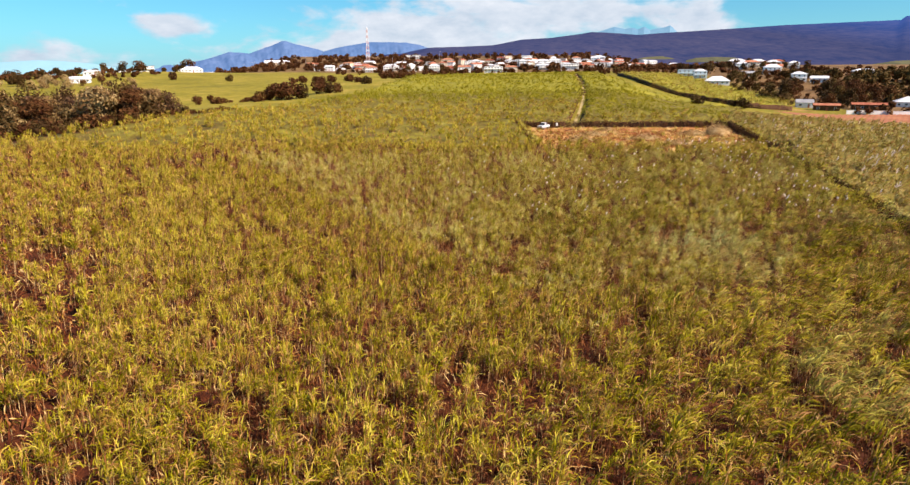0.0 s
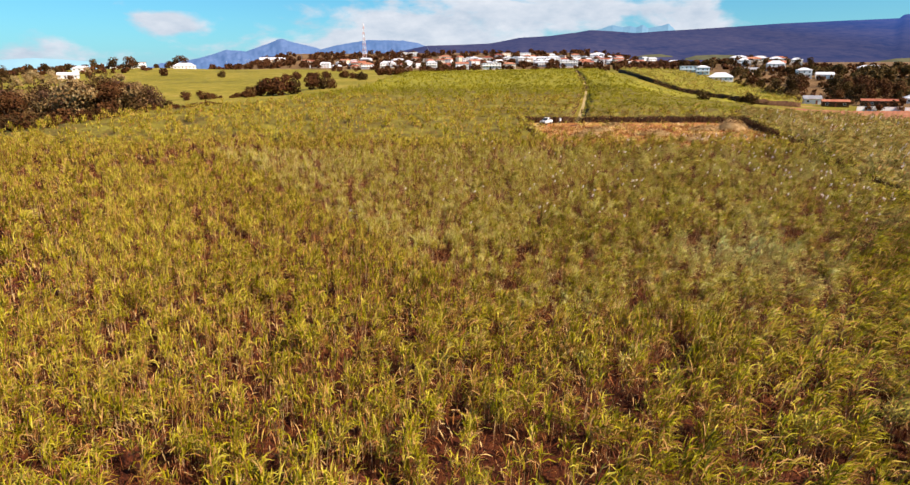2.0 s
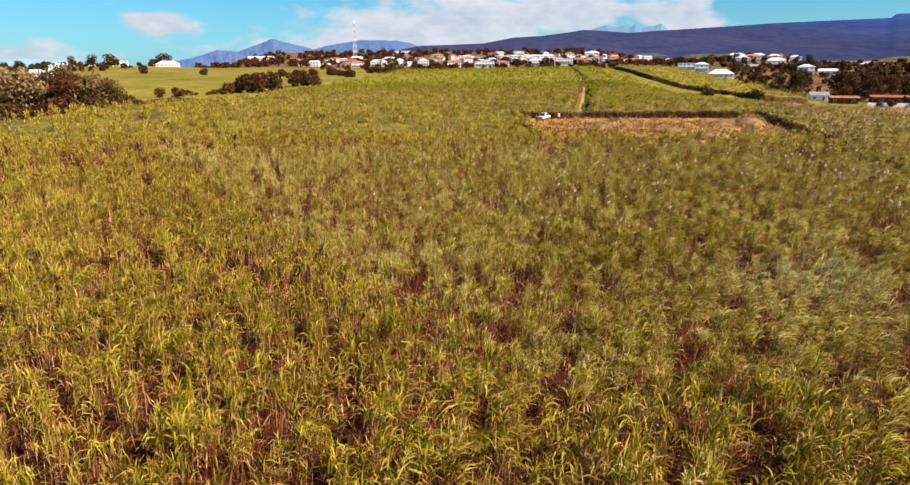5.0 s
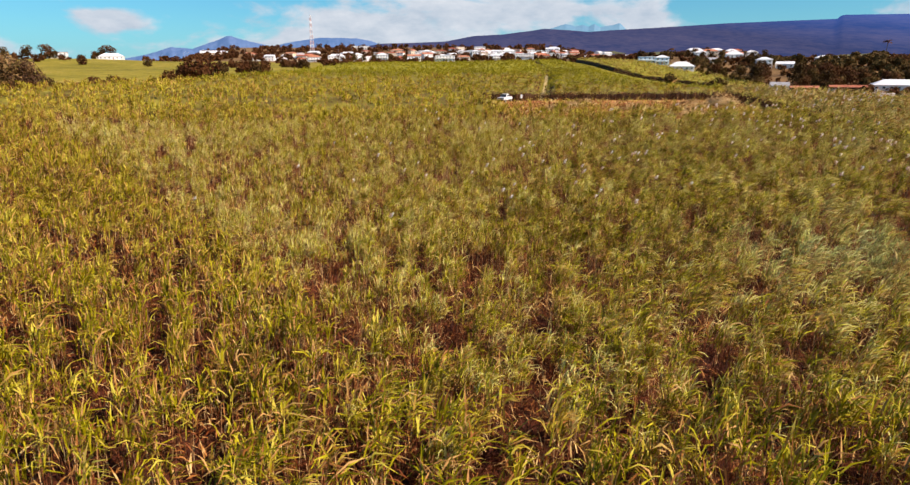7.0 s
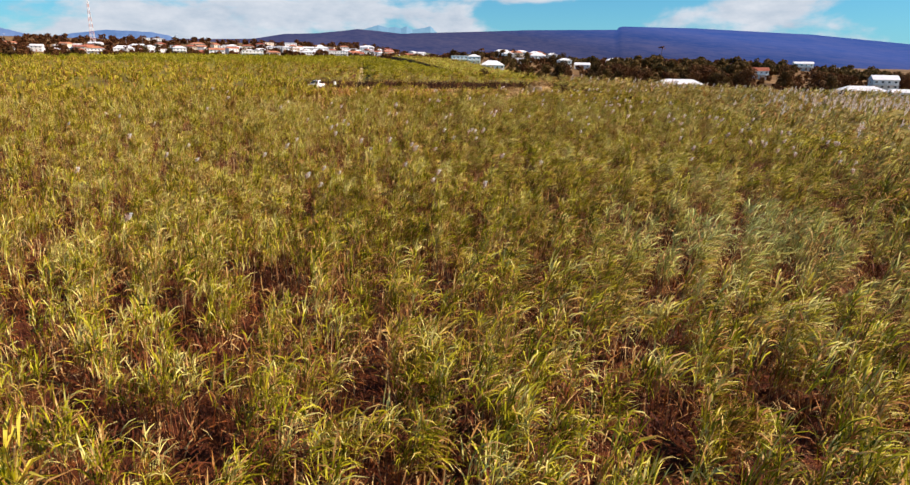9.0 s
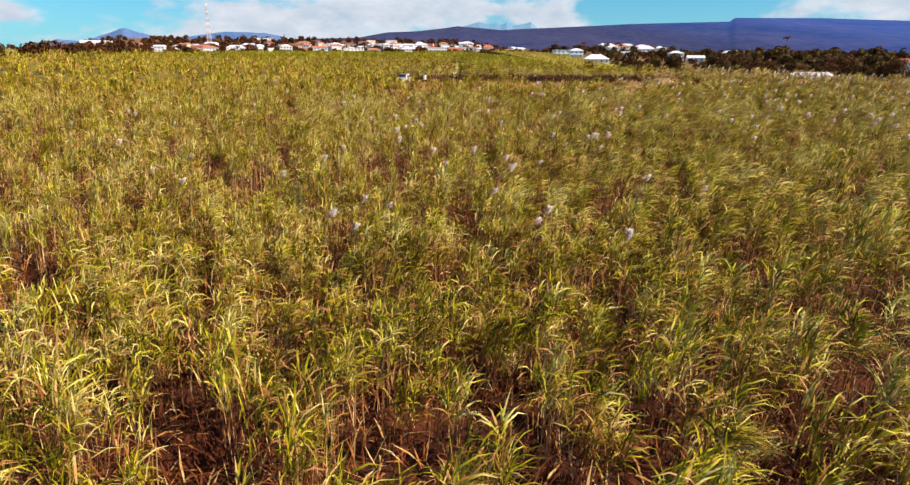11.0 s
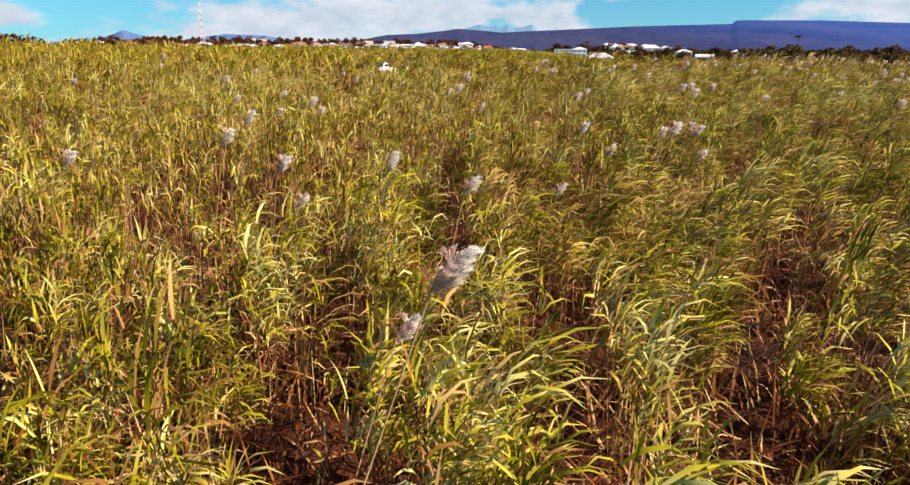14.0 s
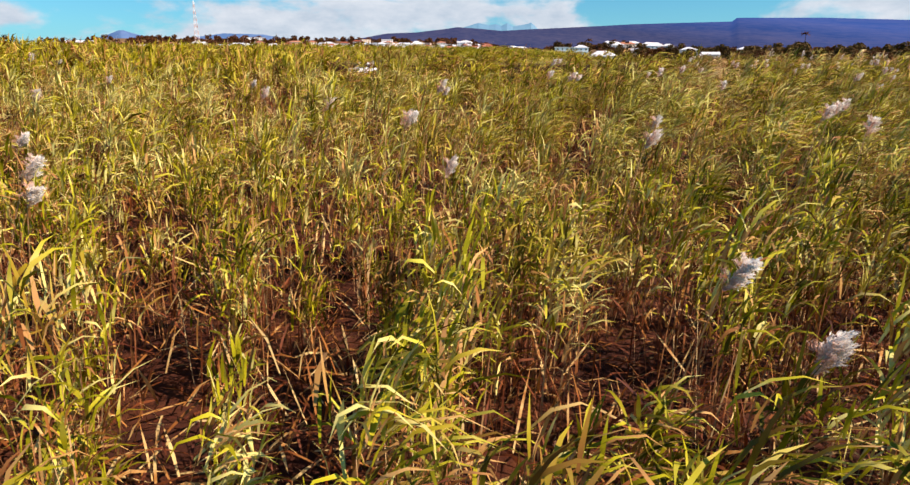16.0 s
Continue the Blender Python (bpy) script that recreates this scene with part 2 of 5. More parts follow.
def silk_surface():
    """Flower silk: pinkish brown round the stem, white towards the streaming ends."""
    mat = bpy.data.materials.new("plume_silk")
    mat.use_nodes = True
    n = Nodes(mat.node_tree)
    place = n.add("ShaderNodeTexCoord").outputs["Object"]
    hair = n.add("ShaderNodeNewGeometry").outputs["Random Per Island"]
    along = n.math("MULTIPLY", n.math("ADD", n.add("ShaderNodeSeparateXYZ", ins={0: place}).outputs[0], 0.03), 3.2)
    along = n.math("ADD", along, n.math("MULTIPLY", n.math("SUBTRACT", hair, 0.5), 0.35), True)
    colour = n.ramp(along, [(0.0, (0.54, 0.25, 0.16)), (0.35, (0.80, 0.58, 0.46)), (0.65, (0.93, 0.84, 0.76)), (1.0, (0.97, 0.94, 0.88))])
    bsdf = n.add("ShaderNodeBsdfPrincipled", ins={"Base Color": colour, "Roughness": 0.9, "Specular IOR Level": 0.05})
    glow = n.add("ShaderNodeBsdfTranslucent", ins={"Color": colour})
    n.add("ShaderNodeOutputMaterial", ins={"Surface": n.add("ShaderNodeMixShader", ins={0: 0.35, 1: bsdf.outputs[0], 2: glow.outputs[0]}).outputs[0]})
    return mat


MEADOW = land_surface()
# dark stops imitate the shaded gaps between leaf tufts
CANOPY = surface("cane_canopy", [(0.0, (0.055, 0.025, 0.007)), (0.4, (0.13, 0.09, 0.010)), (0.7, (0.22, 0.185, 0.016)), (1.0, (0.34, 0.28, 0.04))], 0.16, 9.0, 0.8, 1.0)
HILLTOP = surface("far_cane_canopy", [(0.0, (0.12, 0.102, 0.006)), (0.45, (0.225, 0.195, 0.008)), (0.75, (0.31, 0.265, 0.014)), (1.0, (0.40, 0.32, 0.04))], 0.05, 9.0, 0.8, 0.6)
# dead cane leaves, with the shade inside the cane wall painted in
SHADE_THATCH = surface("shaded_cane_thatch", [(0.0, (0.022, 0.008, 0.004)), (0.5, (0.075, 0.030, 0.012)), (1.0, (0.17, 0.085, 0.035))], 0.8, 12.0, 0.9, 0.8, 0.0, 0.8)
GREY_CANOPY = surface("grey_cane_canopy", [(0.0, (0.09, 0.052, 0.008)), (0.45, (0.18, 0.132, 0.016)), (0.75, (0.27, 0.21, 0.03)), (1.0, (0.38, 0.30, 0.08))], 0.14, 9.0, 0.8, 1.0)
VERGE = surface("dry_verge_grass", [(0.0, (0.16, 0.075, 0.02)), (0.5, (0.34, 0.20, 0.05)), (1.0, (0.50, 0.36, 0.12))], 0.15, 14.0, 0.95, 0.8)
# stem brown, taken darker to paint in the shade on the cut wall
SHADED_STEMS = surface("shaded_edge_stems", [(0.0, (0.03, 0.009, 0.005)), (0.5, (0.085, 0.032, 0.013)), (1.0, (0.24, 0.12, 0.045))], 0.6, 10.0, 0.9, 0.4, 0.0, 0.9)
SAND = surface("sandy_track", [(0.0, (0.38, 0.27, 0.10)), (1.0, (0.60, 0.47, 0.22))], 0.2, 18.0, 0.95, 0.4)
PLUME = silk_surface()
FAR_PLUME = surface("far_plume_silk", [(0.0, (0.62, 0.42, 0.33)), (0.5, (0.80, 0.66, 0.56)), (1.0, (0.92, 0.84, 0.76))], 3.0, 8.0, 0.9, 0.0, 0.3, 0.5, spec=0.05)
STRAW = surface("cut_straw", [(0.0, (0.16, 0.030, 0.012)), (0.35, (0.32, 0.095, 0.027)), (0.58, (0.45, 0.20, 0.045)), (0.8, (0.57, 0.35, 0.10)), (1.0, (0.74, 0.56, 0.28))], 0.18, 10.0, 0.9, 0.8, 0.0, 0.9, amount=0.7)
PALE_STRAW = surface("pale_straw", [(0.0, (0.24, 0.10, 0.03)), (0.5, (0.44, 0.27, 0.10)), (1.0, (0.64, 0.48, 0.25))], 0.5, 12.0, 0.9, 0.4, 0.0, 0.8)
PLOUGH = surface("ploughed_earth", [(0.0, (0.20, 0.065, 0.03)), (0.5, (0.36, 0.13, 0.06)), (1.0, (0.50, 0.22, 0.10))], 0.1, 25.0, 0.95, 0.5)
FOLIAGE = surface("tree_foliage", [(0.0, (0.028, 0.012, 0.005)), (0.45, (0.072, 0.038, 0.012)), (0.8, (0.12, 0.072, 0.020)), (1.0, (0.18, 0.115, 0.036))], 0.25, 4.0, 0.75, 0.0, 0.15, 0.3, 0.45, spec=0.1)
# tan-brown crowns; sunlit clumps and shaded hollows are put into the mottling
FOLIAGE_MOTTLED = surface("mottled_tan_foliage", [(0.0, (0.06, 0.022, 0.010)), (0.3, (0.17, 0.085, 0.028)), (0.55, (0.31, 0.195, 0.068)), (1.0, (0.48, 0.34, 0.15))], 0.20, 3.0, 0.65, 0.0, 0.15, 0.28, 0.7)
FOLIAGE_RED = surface("reddish_foliage", [(0.0, (0.045, 0.012, 0.006)), (0.5, (0.105, 0.040, 0.013)), (1.0, (0.18, 0.085, 0.028))], 0.25, 8.0, 0.75, 0.0, 0.12, 0.4, 0.4, spec=0.1)
BARK = surface("bark", [(0.0, (0.03, 0.02, 0.012)), (1.0, (0.12, 0.08, 0.05))], 2.0, 12.0, 0.9, 0.6)
WHITE = surface("white_render", [(0.0, (0.62, 0.60, 0.56)), (0.5, (0.80, 0.79, 0.76)), (1.0, (0.86, 0.86, 0.84))], 0.2, 12.0, 0.8, 0.1, amount=0.4)
CREAM = surface("cream_render", [(0.0, (0.60, 0.48, 0.34)), (1.0, (0.80, 0.70, 0.54))], 0.2, 12.0, 0.8, 0.1, per_object=0.6)
BLUE = surface("pale_blue_render", [(0.0, (0.42, 0.58, 0.68)), (1.0, (0.62, 0.76, 0.82))], 0.2, 12.0, 0.8, 0.1)
ROOF_W = surface("white_metal_roof", [(0.0, (0.62, 0.62, 0.63)), (1.0, (0.84, 0.84, 0.86))], 0.3, 14.0, 0.5, 0.1, spec=0.4)
ROOF_R = surface("rusty_red_roof", [(0.0, (0.22, 0.05, 0.025)), (0.5, (0.40, 0.12, 0.06)), (1.0, (0.55, 0.24, 0.13))], 0.3, 14.0, 0.7, 0.2, per_object=0.8)
ROOF_G = surface("grey_sheet_roof", [(0.0, (0.22, 0.22, 0.24)), (1.0, (0.45, 0.44, 0.44))], 0.3, 14.0, 0.6, 0.2, per_object=0.6)
GLASS = surface("dark_window_glass", [(0.0, (0.015, 0.018, 0.022)), (1.0, (0.05, 0.055, 0.06))], 0.5, 4.0, 0.12, 0.0, spec=0.6)
PAINT = surface("truck_paint", [(0.0, (0.72, 0.72, 0.72)), (1.0, (0.85, 0.85, 0.85))], 1.0, 9.0, 0.3, 0.0, spec=0.6)
RUBBER = surface("tyre_rubber", [(0.0, (0.012, 0.012, 0.012)), (1.0, (0.035, 0.03, 0.028))], 4.0, 9.0, 0.85, 0.2)
STEEL = surface("galvanised_steel", [(0.0, (0.30, 0.30, 0.31)), (1.0, (0.55, 0.55, 0.56))], 2.0, 9.0, 0.45, 0.1, metal=0.6)
MAST_R = surface("faded_red_mast_paint", [(0.0, (0.58, 0.34, 0.30)), (1.0, (0.68, 0.46, 0.41))], 0.4, 6.0, 0.6, 0.0)
MAST_W = surface("white_mast_paint", [(0.0, (0.70, 0.70, 0.70)), (1.0, (0.82, 0.82, 0.82))], 0.4, 6.0, 0.6, 0.0)


def hill(name, dark, light, haze_glow, strength, side=None):
    """Far slopes: dim vegetation under haze painted as bluish colour and emission, a plain backdrop."""
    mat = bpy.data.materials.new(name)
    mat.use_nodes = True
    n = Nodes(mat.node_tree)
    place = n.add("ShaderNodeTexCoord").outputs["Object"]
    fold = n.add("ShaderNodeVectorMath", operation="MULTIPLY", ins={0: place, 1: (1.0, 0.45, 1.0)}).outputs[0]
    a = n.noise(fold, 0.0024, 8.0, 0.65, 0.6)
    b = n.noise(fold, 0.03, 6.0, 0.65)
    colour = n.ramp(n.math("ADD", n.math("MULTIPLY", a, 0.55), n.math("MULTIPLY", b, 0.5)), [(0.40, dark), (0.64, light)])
    tone = col(*haze_glow)
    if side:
        # the painted haze turns bluer with growing x
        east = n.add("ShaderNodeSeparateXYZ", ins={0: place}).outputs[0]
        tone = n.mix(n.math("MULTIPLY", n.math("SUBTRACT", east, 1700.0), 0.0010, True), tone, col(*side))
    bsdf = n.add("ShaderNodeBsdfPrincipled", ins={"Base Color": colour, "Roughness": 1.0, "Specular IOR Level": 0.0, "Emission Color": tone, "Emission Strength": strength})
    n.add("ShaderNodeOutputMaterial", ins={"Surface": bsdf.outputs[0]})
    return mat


# bluish bases and glow carry the haze of the distance
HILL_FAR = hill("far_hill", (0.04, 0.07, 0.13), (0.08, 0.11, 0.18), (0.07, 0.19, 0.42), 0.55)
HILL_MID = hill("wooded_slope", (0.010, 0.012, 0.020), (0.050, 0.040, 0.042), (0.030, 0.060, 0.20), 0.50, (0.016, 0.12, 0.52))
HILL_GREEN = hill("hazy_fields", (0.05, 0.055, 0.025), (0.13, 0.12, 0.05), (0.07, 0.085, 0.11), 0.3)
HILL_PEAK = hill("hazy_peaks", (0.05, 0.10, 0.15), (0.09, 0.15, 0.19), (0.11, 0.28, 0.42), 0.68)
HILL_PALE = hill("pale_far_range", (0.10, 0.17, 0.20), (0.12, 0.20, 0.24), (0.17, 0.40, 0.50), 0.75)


# ---- shape helpers ----
def part(name, bm, material, parent=None, label="", smooth=False):
    """Links a bmesh as one mesh object, under a thing or a part."""
    me = bpy.data.meshes.new(name)
    if smooth:
        for f in bm.faces:
            f.smooth = True
    bm.to_mesh(me)
    bm.free()
    me.materials.append(material)
    ob = new(name, me)
    ob.parent = parent
    return tagged(ob, label)


def thing(name, label, category, group="", m=None):
    ob = tagged(new(name), label, category, group)
    ob.empty_display_size = 0.3
    if m is not None:
        ob.matrix_basis = m
    return ob


def box(bm, x0, x1, y0, y1, z0, z1, bevel=0.0):
    made = bmesh.ops.create_cube(bm, size=1.0, matrix=Matrix.Translation(((x0 + x1) / 2, (y0 + y1) / 2, (z0 + z1) / 2)) @ Matrix.Diagonal((x1 - x0, y1 - y0, z1 - z0, 1)))
    if bevel:
        edges = list({e for v in made["verts"] for e in v.link_edges})
        bmesh.ops.bevel(bm, geom=edges, offset=bevel, segments=2, affect="EDGES")
    return bm


def boxed(*args, **kw):
    return box(bmesh.new(), *args, **kw)


def tube(bm, a, b, r0, r1=None, sides=8):
    a, b = Vector(a), Vector(b)
    turn = (b - a).to_track_quat("Z", "Y").to_matrix().to_4x4()
    bmesh.ops.create_cone(bm, cap_ends=True, segments=sides, radius1=r0, radius2=r0 if r1 is None else r1, depth=(b - a).length, matrix=Matrix.Translation((a + b) / 2) @ turn)
    return bm


def raw_mesh(name, verts, quads, tris, materials, index=None, smooth=True):
    """A mesh from numpy arrays of corners, four-sided and three-sided faces."""
    me = bpy.data.meshes.new(name)
    loops = np.concatenate([quads.ravel(), tris.ravel()]).astype(np.int32)
    sizes = np.concatenate([np.full(len(quads), 4), np.full(len(tris), 3)])
    me.vertices.add(len(verts))
    me.vertices.foreach_set("co", np.asarray(verts, np.float32).ravel())
    me.loops.add(len(loops))
    me.loops.foreach_set("vertex_index", loops)
    me.polygons.add(len(sizes))
    me.polygons.foreach_set("loop_start", np.concatenate([[0], np.cumsum(sizes)[:-1]]).astype(np.int32))
    if index is not None:
        me.polygons.foreach_set("material_index", index.astype(np.int32))
    me.polygons.foreach_set("use_smooth", np.full(len(sizes), smooth))
    for m in materials:
        me.materials.append(m)
    me.update(calc_edges=True)
    return me


# ---- the lie of the land ----
def sm(a, b, v):
    t = np.clip((v - a) / (b - a), 0, 1)
    return t * t * (3 - 2 * t)


def bump(x, y, cx, cy, rx, ry):
    return np.exp(-(((x - cx) / rx) ** 2) - ((y - cy) / ry) ** 2)


def height(x, y):
    """The ground: a long rise along the field, the town's slope behind it, a ravine on one side and low ground on the other."""
    x, y = np.asarray(x, float), np.asarray(y, float)
    far = x / np.maximum(y, 300)
    west = sm(-0.40, -0.24, far)                           # the rise fades out towards the coast
    p = -7.7 + 7.8 * sm(5, 200, y) + 5.8 * sm(200, 640, y) + 9.5 * sm(640, 900, y) * (0.4 + 0.6 * west)
    # the swell behind the cut plot, and the field's shoulder above the ravine
    p = p + 3.2 * sm(195, 300, y) * (1 - sm(560 + 60 * west, 700 + 60 * west, y)) * (1 - sm(0.26, 0.38, far))
    p = p + 1.3 * bump(x, 0, -70, 0, 55, 1) * sm(110, 195, y) * (1 - sm(215, 310, y))
    p = p + 27 * sm(850, 1230, y) * west * (1 - 0.75 * sm(0.20, 0.34, far)) - 45 * sm(1250, 2200, y)
    # the ravine and its head, the low ground on the other side, a shallow dip under the low flight
    p = p - 6.5 * sm(-105, -185, x) * (1 - sm(260, 430, y)) - 2.8 * bump(x, y, -112, 345, 50, 75)
    p = p - 8.0 * sm(88, 220, x) * sm(90, 240, y) * (1 - sm(360, 580, y)) - 0.45 * bump(x, y, 80, 145, 32, 45) - 0.8 * bump(x, y, 118, 186, 26, 26)
    p = p - 0.85 * bump(x, y, 18, 80, 45, 22)
    p = p + 11.0 * bump(x, y, -330, 690, 130, 150) + 6.5 * bump(x, y, 310, 630, 170, 170) + 8 * bump(x, y, 500, 520, 130, 120) + 7 * bump(x, y, 352, 750, 80, 65)
    return p


def grid_mesh(name, xs, ys, zfun, material):
    gx, gy = np.meshgrid(xs, ys)
    verts = np.stack([gx, gy, zfun(gx, gy)], -1).reshape(-1, 3)
    n = len(xs)
    i = (np.arange(len(ys) - 1)[:, None] * n + np.arange(n - 1)[None]).ravel()
    quads = np.stack([i, i + 1, i + n + 1, i + n], -1)
    return raw_mesh(name, verts, quads, np.zeros((0, 3), int), [material])


def spread(lo, hi, near, step, grow):
    """Grid lines that lie close together round near and ever wider outward."""
    out, d, s = [near], 0.0, step
    while near + d < hi or near - d > lo:
        d += s
        s *= grow
        out += [near + d, near - d]
    return np.unique(np.clip(out, lo, hi))


ground = tagged(new("ground", grid_mesh("ground", spread(-4900, 4900, 30, 5, 1.035), spread(-1500, 4900, 120, 5, 1.03), height, MEADOW)), "rolling yellow-green pasture and fields", "ground", kind="structure")

# plan of the fields: the lane beside the main field and the cut plot
CUT = (21.5, 84.0, 150.0, 199.0)


def track_x(y):
    return np.interp(y, (199, 221, 254, 309, 389, 507, 724), (38.4, 43.8, 51.9, 64.6, 80.4, 100.6, 139.3))


def lane_x(y):
    return 66 + (np.asarray(y) - 88) * 0.19


def grey_edge(y):
    """Where the yellow-green cane meets the grey-green one, beyond the cut plot."""
    return 87 + 0.52 * (np.asarray(y) - 199)


def left_edge(y):
    return np.interp(y, (0, 80, 140, 162, 174, 194, 222, 236, 249, 277, 347, 401, 512, 700), (-195, -185, -142, -122, -113, -107, -101, -90, -68, -59, -54, -50, -44, -45))


def in_cut(x, y):
    return (x > CUT[0]) & (x < CUT[1]) & (y > CUT[2]) & (y < CUT[3])


# ---- sugarcane ----
WIND = np.array([0.92, -0.12])
DOWNWIND = math.atan2(WIND[1], WIND[0])
rng = np.random.default_rng(7)


def ribbons(base, turn, length, rise, droop, width, wind, cuts):
    """Curved, tapered leaf strips. Returns corners, four-sided and three-sided faces."""
    n = len(base)
    s = np.linspace(0, 1, cuts + 1)
    e = rise[:, None] - droop[:, None] * s[None] ** 1.3
    step = length[:, None] / cuts
    run = np.cumsum(np.concatenate([np.zeros((n, 1)), (np.cos(e[:, :-1]) + np.cos(e[:, 1:])) / 2 * step], 1), 1)
    up = np.cumsum(np.concatenate([np.zeros((n, 1)), (np.sin(e[:, :-1]) + np.sin(e[:, 1:])) / 2 * step], 1), 1)
    ax, ay = np.cos(turn)[:, None], np.sin(turn)[:, None]
    push = wind[:, None] * s[None] ** 1.6 * length[:, None]
    mid = np.stack([base[:, None, 0] + run * ax + push * WIND[0], base[:, None, 1] + run * ay + push * WIND[1], base[:, None, 2] + up], -1)
    half = width[:, None] / 2 * np.minimum(1, 0.45 + 1.6 * s[None]) * (1 - s[None] ** 2.2)
    tilt = rng.normal(0, 0.5, n)[:, None]
    side = np.stack([-ay * np.cos(tilt) + 0 * s, ax * np.cos(tilt) + 0 * s, np.sin(tilt) + 0 * s], -1)
    left, right = mid + side * half[..., None], mid - side * half[..., None]
    verts = np.concatenate([np.stack([left[:, :-1], right[:, :-1]], 2).reshape(n, -1, 3), mid[:, -1:]], 1)
    per = 2 * cuts + 1
    o = np.arange(n)[:, None] * per
    k = np.arange(cuts - 1)[None] * 2
    quads = np.stack([o + k, o + k + 1, o + k + 3, o + k + 2], -1).reshape(-1, 4)
    tris = np.concatenate([o + per - 3, o + per - 2, o + per - 1], 1)
    return verts.reshape(-1, 3), quads, tris


def scatter(x0, x1, y0, y1, per_m2, keep):
    n = rng.poisson((x1 - x0) * (y1 - y0) * per_m2)
    x, y = rng.uniform(x0, x1, n), rng.uniform(y0, y1, n)
    ok = keep(x, y)
    return x[ok], y[ok]


def patchy(x, y, size):
    """A slow, uneven value between -1 and 1 over the plan."""
    return (np.sin(x / size + 1.3 * np.sin(y / size * 0.7)) + np.sin(y / size * 1.13 + 1.7 * np.sin(x / size * 0.6 + 2))) / 2


def turns(n, pull, lean):
    """Directions round the compass, drawn downwind, each tuft with a lean of its own."""
    return np.where(rng.random(n) < pull, DOWNWIND + lean + rng.normal(0, 0.3, n), rng.uniform(0, 2 * math.pi, n))


def stools(x0, x1, y0, y1, per_m2, keep, members, radius, uneven=0.17):
    """Cane stands in stools: a few plants close together, all taller or shorter than their neighbours."""
    cx, cy = scatter(x0, x1, y0, y1, per_m2 / members, keep)
    n = len(cx)
    x = np.repeat(cx, members) + rng.normal(0, radius, n * members)
    y = np.repeat(cy, members) + rng.normal(0, radius, n * members)
    size = np.repeat(np.clip(rng.normal(1.0, uneven, n), 0.5, 1.4), members)
    ok = keep(x, y)
    return x[ok], y[ok], size[ok]


def stature(x, y):
    """Young, low cane on the strip before the far corner field."""
    return 1 - 0.64 * sm(212, 262, y) * sm(14, 44, x - track_x(y)) * ~corner_field(x, y)


def cane_mesh(name, spots, leaves, cuts, wide, tall, long, stalk=1, dry=0.2, leaf=None, dead=None):
    """Cane plants: bare stalks with hanging dry leaves, and a fan of arching green leaves at the top."""
    x, y, size = spots
    n = len(x)
    lush = patchy(x, y, 2.4) * 0.4 + patchy(x, y, 11.0) * 0.6
    top = tall * size * stature(x, y) * (1 + 0.10 * lush + rng.normal(0, 0.05, n))
    foot = height(x, y)
    mats = []
    r = lambda a, b, m: rng.uniform(a, b, m)
    m = n * leaves
    ix = np.repeat(np.arange(n), leaves)
    base = np.stack([x[ix] + rng.normal(0, 0.05, m), y[ix] + rng.normal(0, 0.05, m), foot[ix] + top[ix] * (0.96 - 0.42 * r(0, 1, m) ** 1.4)], -1)
    # wind: strongest on the side of the lane; a few young spear leaves stand up, the rest arch over
    sweep = np.clip(0.14 + 0.56 * sm(8, 30, x) * (1 - 0.5 * sm(99, 107, y) * sm(40, 30, x)) + 0.22 * patchy(x, y, 5.0), 0.0, 0.9)[ix]
    spear = r(0, 1, m) < 0.55 - 0.45 * sweep
    rise = np.where(spear, r(1.30, 1.56, m), r(0.85, 1.42, m))
    droop = np.where(spear, r(0.1, 0.8, m), r(0.9, 2.3, m) + 0.7 * sweep)
    reach = long * stature(x, y)[ix] * (1 + 0.45 * sweep) * np.where(spear, r(0.55, 1.0, m), r(0.7, 1.25, m))
    mats.append((0, ribbons(base, turns(m, 0.15 + 0.75 * sweep, (0.9 * patchy(x, y, 0.7))[ix]), reach, rise, droop, wide * r(0.65, 1.35, m), 0.04 + 0.30 * sweep + r(-0.04, 0.08, m), cuts)))
    if dry:
        m = int(n * leaves * dry)
        ix = rng.integers(0, n, m)
        base = np.stack([x[ix] + rng.normal(0, 0.07, m), y[ix] + rng.normal(0, 0.07, m), foot[ix] + top[ix] * r(0.10, 0.66, m)], -1)
        mats.append((1, ribbons(base, r(0, 2 * math.pi, m), long * r(0.4, 0.95, m), r(0.9, 1.55, m), r(0.0, 2.2, m), wide * r(0.5, 1.0, m), r(0, 0.12, m), min(cuts, 2))))
    for _ in range(stalk):
        base = np.stack([x + rng.normal(0, 0.06, n), y + rng.normal(0, 0.06, n), foot - 0.05], -1)
        mats.append((2, ribbons(base, r(0, 6.28, n), top * 0.86, r(1.40, 1.56, n), r(-0.05, 0.1, n), np.full(n, 0.036 if wide < 0.08 else wide * 0.6), r(0.0, 0.1, n), 2)))
    verts = np.concatenate([p[0] for _, p in mats])
    at, quads, tris, qi, tri_i = 0, [], [], [], []
    for k, (v, q, t) in mats:
        quads.append(q + at)
        tris.append(t + at)
        qi.append(np.full(len(q), k))
        tri_i.append(np.full(len(t), k))
        at += len(v)
    return raw_mesh(name, verts, np.concatenate(quads), np.concatenate(tris), [leaf or LEAF, dead or DRY, STALK if dead is None else dead], np.concatenate(qi + tri_i))


def stuff(name, mesh, label, category):
    return tagged(new(name, mesh), label, category, kind="stuff")


